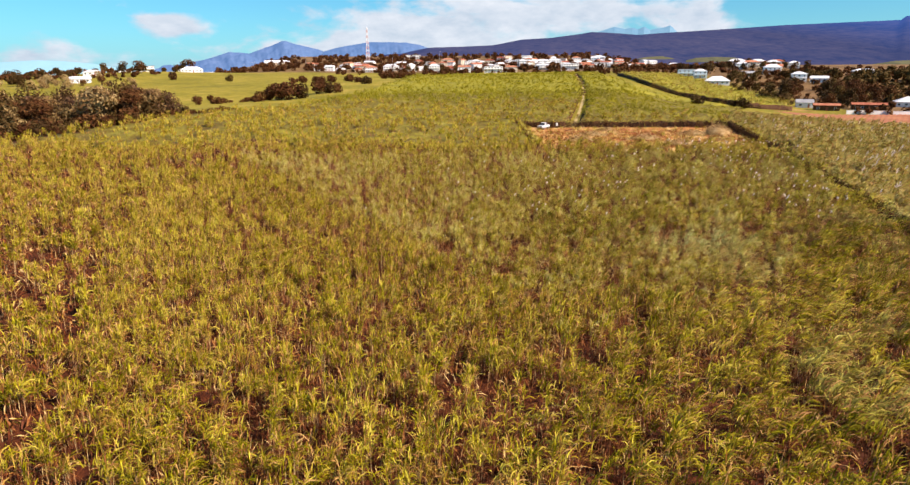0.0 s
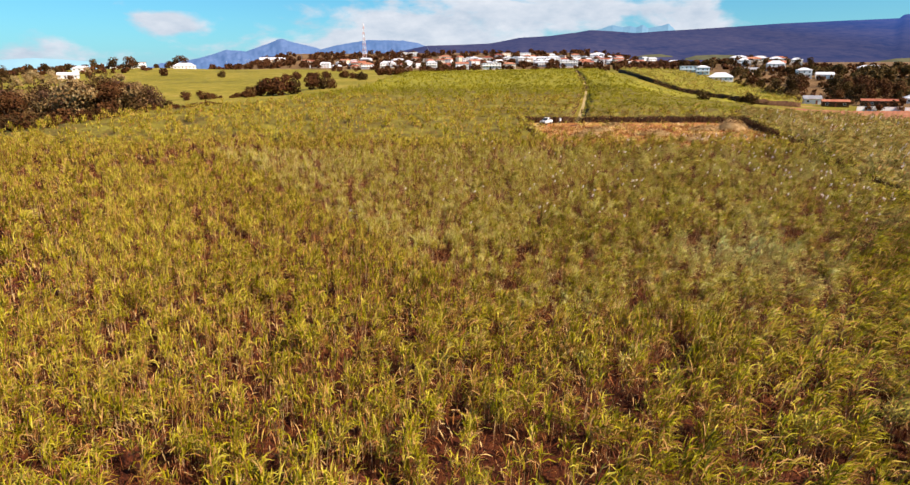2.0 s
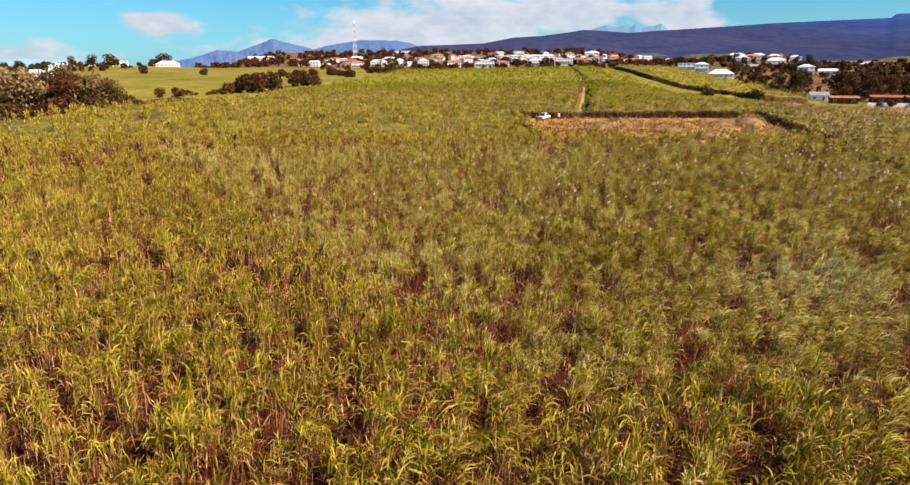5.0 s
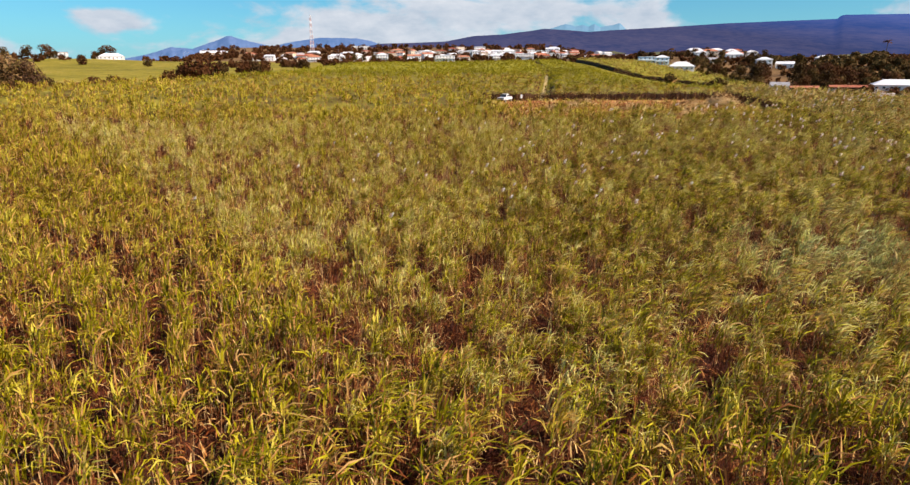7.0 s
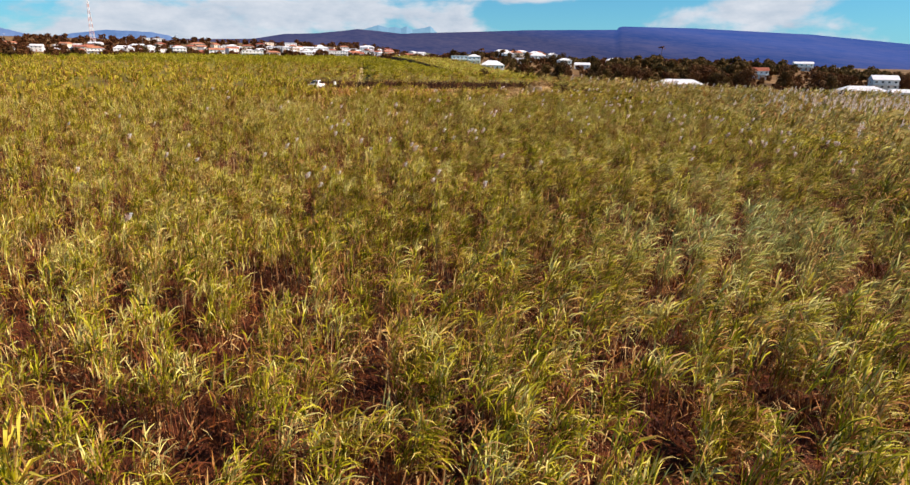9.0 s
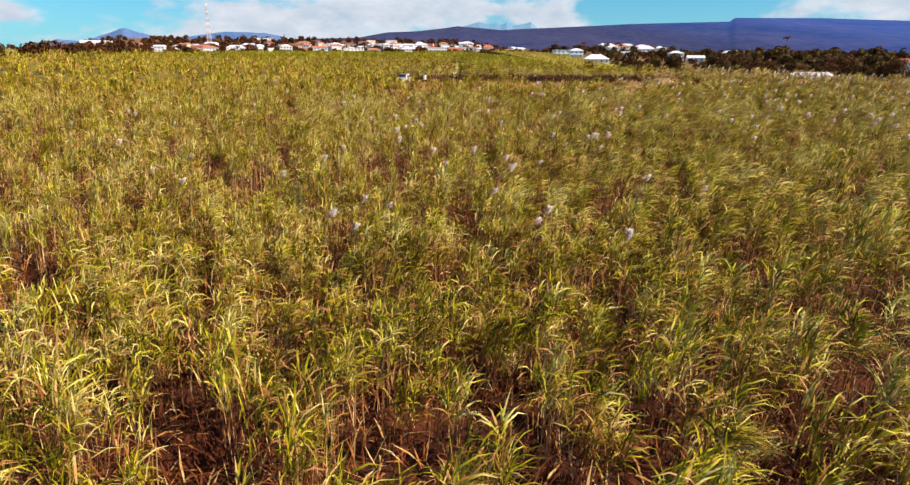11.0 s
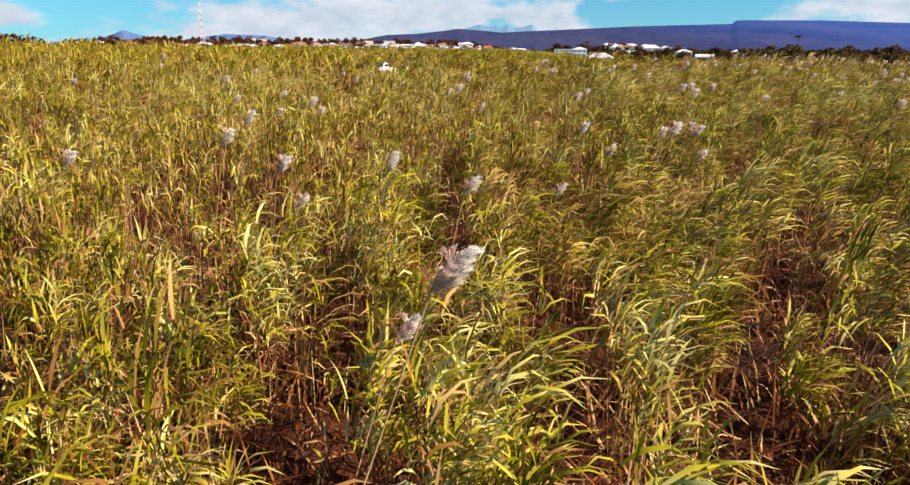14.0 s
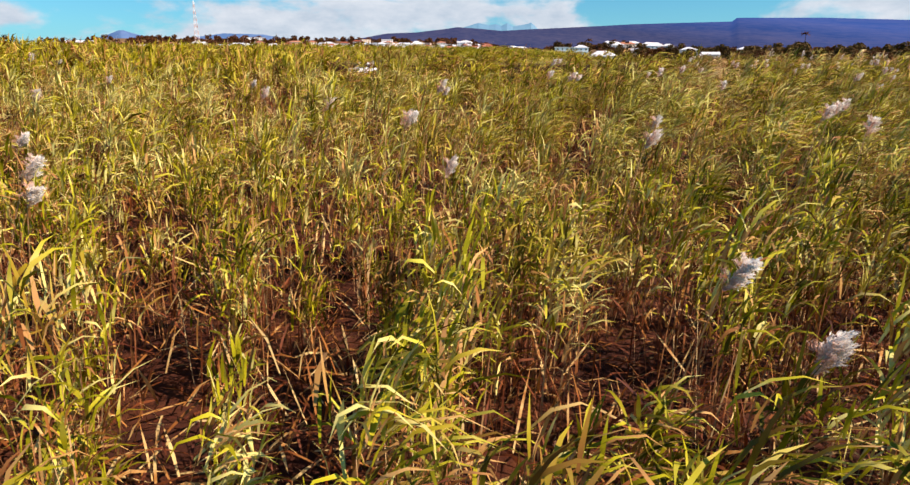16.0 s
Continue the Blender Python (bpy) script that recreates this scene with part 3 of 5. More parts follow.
def lane_half(y):
    return 0.85 + 0.55 * sm(134, 166, np.asarray(y, float))


def right_edge(y):
    return np.where(np.asarray(y) < 199, lane_x(y) - lane_half(y), np.minimum(grey_edge(y), 150))


def main_field(x, y):
    return (x < right_edge(y)) & (x > left_edge(y)) & ~in_cut(x, y) & ~((np.abs(x - track_x(y)) < 0.5) & (y > 199)) & ~((y > 322) & (x > 128)) & ~((y >= 199) & (y < 200.8) & (x > CUT[0]))


def lane_field(x, y):
    return (x > np.where(np.asarray(y) < 199, lane_x(y) + lane_half(y), grey_edge(y))) & ~in_cut(x, y) & (x < np.maximum(120 + 0.27 * y, 125)) & (y < 287 - 22 * sm(130, 165, x) - 0.12 * (x - 150)) & (y > -28)


def corner_x(y):
    return np.interp(y, (346, 430, 500, 700), (165, 148, 147, 160))


def back_field(x, y):
    return (x < corner_x(y) - 13) & (x > left_edge(y)) & (np.abs(x - track_x(y)) > 0.45 + 0.0009 * y)


def corner_field(x, y):
    return (x > corner_x(y)) & (x < np.interp(y, (346, 380, 413, 456, 488, 536, 600), (190, 205, 213, 212, 203, 205, 206))) & (y > 346) & (y < 596)


def zone_y(x, y):
    """The distance along the field, made uneven so that stands merge."""
    return y + 9 * patchy(x, y, 7.0)


def near_band(x, y):
    """The stretch that is passed low, near the path's end."""
    return (y > 81) & (y < 114) & (np.abs(x - 21) < 9 + (y - 81) * 0.85)


def fine_band(x, y):
    """Round the low stretch and before it."""
    return (y > 60) & (y < 136) & (np.abs(x - 21) < 13 + (y - 60) * 0.75) & ~near_band(x, y)


def inner(x, y):
    return ~near_band(x, y) & ~fine_band(x, y) & (np.abs(x - 8) < 24 + 0.36 * y) & (y < 112)


def wedge(x, y):
    return np.abs(x - 8) < 18 + 0.74 * y


# bare gaps between the stools along the flight
GAPS = ((5.5, 68.5), (-2.8, 67.5), (-2.7, 73.7), (-1.1, 77.1), (6.1, 83.2), (24.1, 65.2), (11.5, 72.6), (18.1, 88.6), (11.2, 91.3), (30.4, 99.0), (14.8, 100.6), (18.4, 93.4), (23.5, 92.4), (17.7, 95.3), (21.2, 94.2),
        (27.3, 97.3), (25.1, 102.4), (20.9, 100.0), (33.6, 108.2), (16.7, 102.5), (31.9, 111.7), (20.0, 111.4), (22.1, 107.7), (20.0, 121.3), (26.1, 106.2))


def thin_spots(x, y, least=1.35):
    """Everywhere but for the small gaps in the stand."""
    ok = patchy(x + 3, y, 1.3) + 0.7 * patchy(x, y, 4.3) - 3 * sm(50, 60, x) < least - 0.15 * sm(18, 30, x) * sm(76, 84, y)
    for k, (gx, gy) in enumerate(GAPS):
        ok &= ((x - gx) / (0.75 + 0.12 * (k % 4))) ** 2 + ((y - gy) / (1.0 - 0.1 * (k % 3))) ** 2 > 1
    return ok


def mid_field(x, y):
    return main_field(x, y) & wedge(x, y) & (zone_y(x, y) < 152)


def far_side(x, y):
    return main_field(x, y) & ((zone_y(x, y) >= 152) | ~wedge(x, y)) & (y < 332)


def young(x, y):
    """Fresh, lime-green stands beyond the cut plot and over the brow."""
    return y + 14 * patchy(x, y, 13.0) > np.where(x > track_x(y), 216, 262)


GREEN = "tall yellow-green sugarcane with arching leaves, dry at the foot"
RISE = "dense yellow-green sugarcane running over the rise"
stuff("sugarcane", cane_mesh("sugarcane", stools(-30, 76, 81, 114, 6.2, lambda x, y: near_band(x, y) & main_field(x, y) & thin_spots(x, y), 8, 0.17, 0.26), 12, 3, 0.046, 2.75, 0.53, 1, 0.4), GREEN, "sugarcane")
stuff("sugarcane", cane_mesh("sugarcane", stools(-50, 76, 60, 136, 4.7, lambda x, y: fine_band(x, y) & main_field(x, y) & thin_spots(x, y, 1.4), 8, 0.20, 0.26), 10, 3, 0.046, 2.75, 0.76, 1, 0.2), GREEN, "sugarcane")
stuff("sugarcane", cane_mesh("sugarcane", stools(-70, 76, 22, 152, 5.0, lambda x, y: inner(x, y) & mid_field(x, y) & thin_spots(x, y, 1.45), 7, 0.22, 0.26), 5, 2, 0.090, 2.75, 1.05, 1, 0.25, FAR_LEAF), GREEN, "sugarcane")
stuff("sugarcane", cane_mesh("sugarcane", stools(-125, 76, 22, 164, 2.3, lambda x, y: ~inner(x, y) & ~near_band(x, y) & ~fine_band(x, y) & mid_field(x, y), 8, 0.24, 0.32), 6, 2, 0.115, 2.75, 1.1, 1, 0.25, FAR_LEAF), GREEN, "sugarcane")
stuff("sugarcane", cane_mesh("sugarcane", stools(-195, 150, 90, 332, 0.62, lambda x, y: far_side(x, y) & (x > -25 - 0.77 * y) & ~young(x, y), 8, 0.42, 0.24), 4, 2, 0.20, 3.0, 1.1, 0, 0.25, FAR_LEAF), RISE, "sugarcane")
stuff("sugarcane", cane_mesh("sugarcane", stools(-110, 150, 200, 332, 0.66, lambda x, y: far_side(x, y) & young(x, y), 6, 0.45, 0.12), 4, 2, 0.20, 3.0, 1.0, 0, 0.05, YOUNG_LEAF), "bright yellow-green young sugarcane beyond the cut plot", "sugarcane")
stuff("sugarcane", cane_mesh("sugarcane", stools(58, 120, 60, 165, 0.8, lambda x, y: lane_field(x, y) & (x < 22 + 0.62 * y), 7, 0.26, 0.24), 5, 2, 0.15, 3.0, 1.1, 0, 0.3, GREY_LEAF), "grey-green flowering sugarcane beyond the lane", "sugarcane")
stuff("sugarcane", cane_mesh("sugarcane", stools(40, 230, 20, 330, 0.6, lane_field, 7, 0.34, 0.24), 5, 2, 0.19, 3.0, 1.1, 0, 0.25, GREY_LEAF), "grey-green flowering sugarcane beyond the lane", "sugarcane")
stuff("sugarcane", cane_mesh("sugarcane", stools(-100, 200, 326, 765, 0.12, lambda x, y: (y > 326) & back_field(x, y), 3, 0.6), 5, 2, 0.40, 3.1, 1.2, 0, 0.12, YOUNG_LEAF), "far yellow-green sugarcane on the hilltop", "sugarcane")
stuff("sugarcane", cane_mesh("sugarcane", stools(140, 246, 340, 598, 0.30, corner_field, 3, 0.6), 5, 2, 0.30, 3.4, 1.2, 0, 0.2), "olive-green sugarcane in the far corner field", "sugarcane")


def dry_stems(keep, x0, x1, y0, y1, per_m2, wide):
    """Dead leaves and thin stems that fill the gaps between the stools, standing every way."""
    x, y = scatter(x0, x1, y0, y1, per_m2, keep)
    n = len(x)
    r = lambda a, b: rng.uniform(a, b, n)
    base = np.stack([x, y, height(x, y) + r(0.3, 1.3)], -1)
    return stuff("dry_cane_leaves", raw_mesh("dry_cane_leaves", *ribbons(base, r(0, 6.28), r(0.5, 1.2), r(0.4, 1.5), r(-0.2, 1.6), wide * r(0.6, 1.3), r(0, 0.15), 2), [DRY]), "red-brown dead leaves standing between the cane stools", "dry leaves")


dry_stems(lambda x, y: (near_band(x, y) | fine_band(x, y)) & main_field(x, y) & ~thin_spots(x, y), -40, 60, 60, 130, 16.0, 0.06)
path_side = lambda x, y: thin_spots(x, y) & (np.abs(x - 12 - 0.1 * (y - 50)) < 12 + 0.36 * (y - 50)) & (y > 50) & (y < 97) & main_field(x, y)
low_end = lambda x, y: thin_spots(x, y) & (np.abs(x - 23) < 13) & (y > 97) & (y < 117)
dry_stems(path_side, -20, 55, 50, 97, 10.0, 0.06)
stuff("sugarcane", cane_mesh("sugarcane", stools(-20, 55, 50, 97, 1.2, path_side, 8, 0.22, 0.2), 8, 3, 0.052, 2.6, 0.78, 1, 0.3), GREEN, "sugarcane")
stuff("sugarcane", cane_mesh("sugarcane", stools(8, 38, 97, 117, 2.4, low_end, 4, 0.22, 0.2), 10, 3, 0.045, 2.5, 0.52, 1, 0.4), GREEN, "sugarcane")
shoots = lambda x, y: thin_spots(x, y) & (x < 18.6 + 0.9 * patchy(x, y, 1.1)) & (x > 1 + patchy(x, y, 2.0))
stuff("sugarcane", cane_mesh("sugarcane", stools(0, 20, 83, 102, 7.0, shoots, 7, 0.2, 0.25), 9, 3, 0.050, 1.55, 0.52, 0, 0.25), "yellow-green young cane shoots between the taller stools", "sugarcane")
dry_stems(lambda x, y: near_band(x, y) & main_field(x, y), -30, 76, 83, 118, 13.0, 0.05)
dry_stems(lambda x, y: fine_band(x, y) & main_field(x, y), -50, 76, 60, 136, 9.0, 0.07)
dry_stems(lambda x, y: inner(x, y) & mid_field(x, y), -70, 76, 22, 152, 8.0, 0.10)
dry_stems(lambda x, y: ~inner(x, y) & ~near_band(x, y) & ~fine_band(x, y) & mid_field(x, y), -125, 76, 22, 164, 4.0, 0.17)


def outer_field(x, y):
    """The rest of the field, behind and beside the start."""
    return main_field(x, y) & (y > -28) & ((y < 22) | ~wedge(x, y)) & (y < 150) & (x > -140) & ~far_side(x, y) | (main_field(x, y) & ~wedge(x, y) & (y > -28) & (y < 95) & (x > -140))


stuff("sugarcane", cane_mesh("sugarcane", stools(-140, 76, -28, 150, 0.45, outer_field, 7, 0.34, 0.24), 4, 2, 0.24, 2.9, 1.1, 0, 0.3), GREEN, "sugarcane")


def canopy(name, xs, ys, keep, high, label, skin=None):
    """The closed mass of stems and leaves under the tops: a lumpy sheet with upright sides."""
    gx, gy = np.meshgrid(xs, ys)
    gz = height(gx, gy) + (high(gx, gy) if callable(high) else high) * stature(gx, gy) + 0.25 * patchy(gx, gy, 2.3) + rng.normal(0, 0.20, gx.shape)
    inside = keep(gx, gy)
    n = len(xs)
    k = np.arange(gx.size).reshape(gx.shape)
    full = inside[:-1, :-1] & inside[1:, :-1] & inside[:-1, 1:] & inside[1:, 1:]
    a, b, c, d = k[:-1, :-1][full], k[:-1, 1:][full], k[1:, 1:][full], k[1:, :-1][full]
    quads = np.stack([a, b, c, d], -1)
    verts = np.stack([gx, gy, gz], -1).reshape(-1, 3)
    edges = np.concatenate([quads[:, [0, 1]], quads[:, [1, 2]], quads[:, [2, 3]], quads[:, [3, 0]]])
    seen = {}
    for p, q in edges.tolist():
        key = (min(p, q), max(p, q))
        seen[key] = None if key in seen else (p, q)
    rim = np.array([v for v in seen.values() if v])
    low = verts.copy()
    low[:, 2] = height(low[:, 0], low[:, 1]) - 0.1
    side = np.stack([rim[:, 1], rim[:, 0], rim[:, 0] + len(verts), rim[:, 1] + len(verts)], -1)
    # the upright sides get the brown that has shade in its colour
    me = raw_mesh(name, np.concatenate([verts, low]), np.concatenate([quads, side]), np.zeros((0, 3), int), [skin or CANOPY, SHADE_THATCH], np.concatenate([np.zeros(len(quads)), np.ones(len(side))]))
    return stuff(name, me, label, "undergrowth" if name == "shaded_undergrowth" else "sugarcane")


def shrunk(keep, d):
    """The inside of a field, d metres in from its edges."""
    return lambda x, y: keep(x, y) & keep(x + d, y) & keep(x - d, y) & keep(x, y + d) & keep(x, y - d)


canopy("shaded_undergrowth", np.arange(-120, 80, 0.8), np.arange(20, 165, 0.8), lambda x, y: ~near_band(x, y) & mid_field(x, y), 0.3, "brown undergrowth of dry leaves, darkened for shade between the cane stools", UNDER_SHADE)
canopy("shaded_undergrowth", np.arange(-141, 80, 1.6), np.arange(-29, 150, 1.6), outer_field, 1.3, "brown undergrowth of dry leaves, darkened for shade between the cane stools")
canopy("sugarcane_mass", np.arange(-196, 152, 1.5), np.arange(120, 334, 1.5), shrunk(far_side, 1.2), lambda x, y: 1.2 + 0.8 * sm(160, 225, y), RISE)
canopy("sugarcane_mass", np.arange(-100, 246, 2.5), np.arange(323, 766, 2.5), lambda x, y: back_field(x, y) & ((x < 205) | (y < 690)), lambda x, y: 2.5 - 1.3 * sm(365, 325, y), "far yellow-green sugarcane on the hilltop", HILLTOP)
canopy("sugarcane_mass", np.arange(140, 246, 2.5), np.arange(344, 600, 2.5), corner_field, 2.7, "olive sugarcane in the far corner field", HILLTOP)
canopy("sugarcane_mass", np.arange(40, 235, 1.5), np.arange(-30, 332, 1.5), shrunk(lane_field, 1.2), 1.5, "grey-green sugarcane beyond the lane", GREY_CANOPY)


def edge_rows(name, x0, y0, x1, y1, label):
    """The bare brown stems and hanging dead leaves along the open side of a field."""
    run = math.hypot(x1 - x0, y1 - y0)
    n = int(run * 14)
    t = rng.random(n)
    back = rng.uniform(0.0, 1.4, n)
    x = x0 + (x1 - x0) * t - (y1 - y0) / run * back
    y = y0 + (y1 - y0) * t + (x1 - x0) / run * back
    return stuff("sugarcane", cane_mesh(name, (x, y, np.clip(rng.normal(0.92, 0.08, n), 0.7, 1.1)), 1, 2, 0.14, 3.0, 0.8, 3, 4.0, None, SHADED_STEMS), label, "sugarcane")


BARE = "brown cane stems along the cut edge of the field"
edge_rows("sugarcane_edge", CUT[0] - 1, CUT[3] + 0.2, CUT[1] + 14, CUT[3] + 0.2, BARE)
edge_rows("sugarcane_edge", CUT[0] - 0.3, CUT[2], CUT[0] - 0.3, CUT[3] + 1, BARE)
edge_rows("sugarcane_edge", float(lane_x(CUT[3])) + 1.5, CUT[3], float(lane_x(78)) + 0.8, 78.0, BARE)
edge_rows("sugarcane_edge", 165, 345, 172, 345, BARE)
edge_rows("sugarcane_edge", 147, 430, 164, 345, BARE)
edge_rows("sugarcane_edge", 146, 500, 147, 430, BARE)
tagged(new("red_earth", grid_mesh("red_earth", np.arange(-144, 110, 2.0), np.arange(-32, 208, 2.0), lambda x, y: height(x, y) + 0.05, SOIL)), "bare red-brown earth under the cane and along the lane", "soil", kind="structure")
tagged(new("farm_track", grid_mesh("farm_track", np.arange(-0.6, 0.61, 0.3), np.arange(199, 690, 3.0), lambda x, y: 0 * x, SAND)), "pale sandy farm track between the cane fields", "track", kind="structure")
track = bpy.data.objects["farm_track"].data
for v in track.vertices:
    v.co.x += float(track_x(v.co.y))
    v.co.z = float(height(v.co.x, v.co.y)) + 0.16 + 1.5 * float(sm(300, 420, v.co.y))


# the dry grass verge along the far corner field
verge_bm = bmesh.new()
walk_line = [Vector((147, 500)), Vector((148, 430)), Vector((157, 386)), Vector((165, 346)), Vector((185, 346)), Vector((206, 350))]
rows_v = []
for k, p in enumerate(walk_line):
    along = (walk_line[min(k + 1, 5)] - walk_line[max(k - 1, 0)]).normalized()
    rows_v.append([verge_bm.verts.new((p.x + along.y * d, p.y - along.x * d, float(height(p.x + along.y * d, p.y - along.x * d)) + 0.10)) for d in (0.5, -4, -8, -12)])
for k in range(5):
    for j in range(3):
        verge_bm.faces.new((rows_v[k][j], rows_v[k][j + 1], rows_v[k + 1][j + 1], rows_v[k + 1][j]))
me = bpy.data.meshes.new("verge")
verge_bm.to_mesh(me)
verge_bm.free()
me.materials.append(VERGE)
tagged(new("verge", me), "dry tan grass verge along the cane wall", "verge", kind="structure")

# dead leaves lying about between the stools
lx, ly = scatter(-30, 76, 83, 116, 8.0, lambda x, y: near_band(x, y) & main_field(x, y))
ln = len(lx)
stuff("leaf_litter", raw_mesh("leaf_litter", *ribbons(np.stack([lx, ly, height(lx, ly) + 0.1 + rng.uniform(0, 0.5, ln)], -1), rng.uniform(0, 6.28, ln), rng.uniform(0.4, 1.1, ln), rng.uniform(-0.2, 0.5, ln), rng.uniform(0.0, 0.9, ln), np.full(ln, 0.06), np.full(ln, 0.05), 2), [DRY]), "dry red-brown cane leaves lying on the earth", "leaf litter")


# ---- hills ----
def ridge(name, material, label, far, turns, top, foot, fold, seed, depth=900, fine_steps=320):
    """A range of hills: a folded slope up to a crest line, given as heights over a run of compass turns in degrees."""
    a = np.radians(np.linspace(turns[0], turns[-1], fine_steps))
    crest = np.interp(np.degrees(a), turns, top)
    rows = np.linspace(0, 1, 22)
    aa, ss = np.meshgrid(a, rows)
    r = far - depth * (1 - ss)
    x, y = np.sin(aa) * r, np.cos(aa) * r
    fine = sum(np.sin(np.degrees(aa) * f + seed * f + 2 * np.sin(ss * 3 + f)) / f for f in (1.7, 3.9, 8.3, 17.0)) * fold
    rough = np.array([noise.noise(Vector((px / 160, py / 160, seed))) for px, py in zip(x.ravel(), y.ravel())]).reshape(x.shape) * fold * 1.2
    rough += np.array([noise.noise(Vector((px / 42, py / 42, seed + 3))) for px, py in zip(x.ravel(), y.ravel())]).reshape(x.shape) * fold * 0.45
    z = foot + (crest[None] - foot) * ss ** 0.8 + (fine * 0.6 + rough) * np.sin(ss * math.pi) ** 0.7 + rough * 0.18
    verts = np.stack([x, y, z], -1).reshape(-1, 3)
    n = len(a)
    i = (np.arange(len(rows) - 1)[:, None] * n + np.arange(n - 1)[None]).ravel()
    me = raw_mesh(name, verts, np.stack([i, i + n, i + n + 1, i + 1], -1), np.zeros((0, 3), int), [material])
    return tagged(new(name, me), label, "hill", kind="structure")


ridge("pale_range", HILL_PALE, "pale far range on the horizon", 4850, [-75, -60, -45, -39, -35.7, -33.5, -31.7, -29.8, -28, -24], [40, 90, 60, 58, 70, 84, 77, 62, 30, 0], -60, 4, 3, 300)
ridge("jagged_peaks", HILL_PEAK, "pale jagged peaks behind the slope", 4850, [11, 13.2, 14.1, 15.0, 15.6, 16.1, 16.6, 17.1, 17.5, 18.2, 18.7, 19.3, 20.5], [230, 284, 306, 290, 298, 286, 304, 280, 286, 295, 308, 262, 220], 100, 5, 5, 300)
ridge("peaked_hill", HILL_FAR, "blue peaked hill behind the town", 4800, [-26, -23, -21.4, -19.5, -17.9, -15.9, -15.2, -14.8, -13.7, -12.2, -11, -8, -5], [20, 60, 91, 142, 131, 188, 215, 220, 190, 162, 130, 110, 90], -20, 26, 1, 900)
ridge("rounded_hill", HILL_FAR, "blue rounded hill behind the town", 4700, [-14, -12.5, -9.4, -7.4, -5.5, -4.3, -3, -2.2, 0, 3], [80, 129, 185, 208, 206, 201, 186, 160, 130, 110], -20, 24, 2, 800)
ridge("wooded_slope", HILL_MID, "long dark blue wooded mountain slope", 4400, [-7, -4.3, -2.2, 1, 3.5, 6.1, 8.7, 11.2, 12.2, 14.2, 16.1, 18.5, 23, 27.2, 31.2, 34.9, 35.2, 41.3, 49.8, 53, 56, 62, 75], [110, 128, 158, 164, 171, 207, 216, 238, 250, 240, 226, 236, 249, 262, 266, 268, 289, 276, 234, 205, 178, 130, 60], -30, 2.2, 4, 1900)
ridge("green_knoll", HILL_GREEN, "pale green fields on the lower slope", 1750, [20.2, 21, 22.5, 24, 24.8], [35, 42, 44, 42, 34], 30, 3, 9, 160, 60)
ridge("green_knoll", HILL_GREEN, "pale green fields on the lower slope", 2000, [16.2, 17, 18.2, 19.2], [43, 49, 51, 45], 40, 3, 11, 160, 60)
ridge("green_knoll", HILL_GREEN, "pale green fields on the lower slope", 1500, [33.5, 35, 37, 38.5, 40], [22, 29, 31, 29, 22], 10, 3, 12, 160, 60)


# ---- trees and bushes ----
def crown_mesh(name, lobes, leaves, size, seed, material):
    """Small leaf clumps set over and inside several uneven lobes."""
    r = np.random.default_rng(seed)
    pts, outs = [], []
    for cx, cy, cz, rx, rz in lobes:
        n = int(leaves * rx * rx / sum(l[3] ** 2 for l in lobes))
        d = r.normal(size=(n, 3))
        d /= np.linalg.norm(d, axis=1)[:, None]
        k = r.uniform(0.55, 1.08, n) ** 0.6
        lump = 1 + 0.22 * np.sin(d[:, 0] * 5 + seed) * np.sin(d[:, 1] * 6) * np.sin(d[:, 2] * 5 + 1)
        pts.append(np.array([cx, cy, cz]) + d * (k * lump)[:, None] * [rx, rx, rz])
        outs.append(d)
    p, o = np.concatenate(pts), np.concatenate(outs)
    n = len(p)
    o = o + r.normal(0, 0.45, (n, 3))
    o /= np.linalg.norm(o, axis=1)[:, None]
    u = np.cross(o, r.normal(size=(n, 3)))
    u /= np.linalg.norm(u, axis=1)[:, None]
    v = np.cross(o, u)
    s = size * r.uniform(0.6, 1.4, n)[:, None]
    corner = [p + u * s * 0.9, p + v * s * 0.55 + o * s * 0.15, p - u * s * 0.9, p - v * s * 0.55 + o * s * 0.1]
    verts = np.stack(corner, 1).reshape(-1, 3)
    return raw_mesh(name, verts, np.arange(4 * n).reshape(n, 4), np.zeros((0, 3), int), [material], smooth=False)


def make_tree(name, label, category, tall, wide, leaves, size, seed, material, trunk_part=0.35):
    r = random.Random(seed)
    tree = thing(name, label, category)
    bm = bmesh.new()
    fork = tall * trunk_part
    tube(bm, (0, 0, -0.6), (0.05 * wide, 0, fork), 0.035 * tall, 0.022 * tall, 7)
    lobes = []
    for k in range(r.randint(5, 8)):
        a = k * 2.4 + r.random()
        far = wide * r.uniform(0.15, 0.62) * 0.5
        z = tall * r.uniform(trunk_part + 0.10, 0.84)
        tip = (math.cos(a) * far, math.sin(a) * far, z)
        tube(bm, (0.05 * wide, 0, fork * 0.95), tip, 0.013 * tall, 0.005 * tall, 5)
        rx = wide * r.uniform(0.20, 0.33)
        lobes.append((*tip, rx, min(rx * r.uniform(0.65, 0.95), tall - z)))
    lobes.append((0, 0, tall * 0.72, wide * 0.3, tall * 0.24))
    part("trunk", bm, BARK, tree)
    crown = new("crown", crown_mesh("crown", lobes, leaves, size, seed, material))
    crown.parent = tree
    return tree


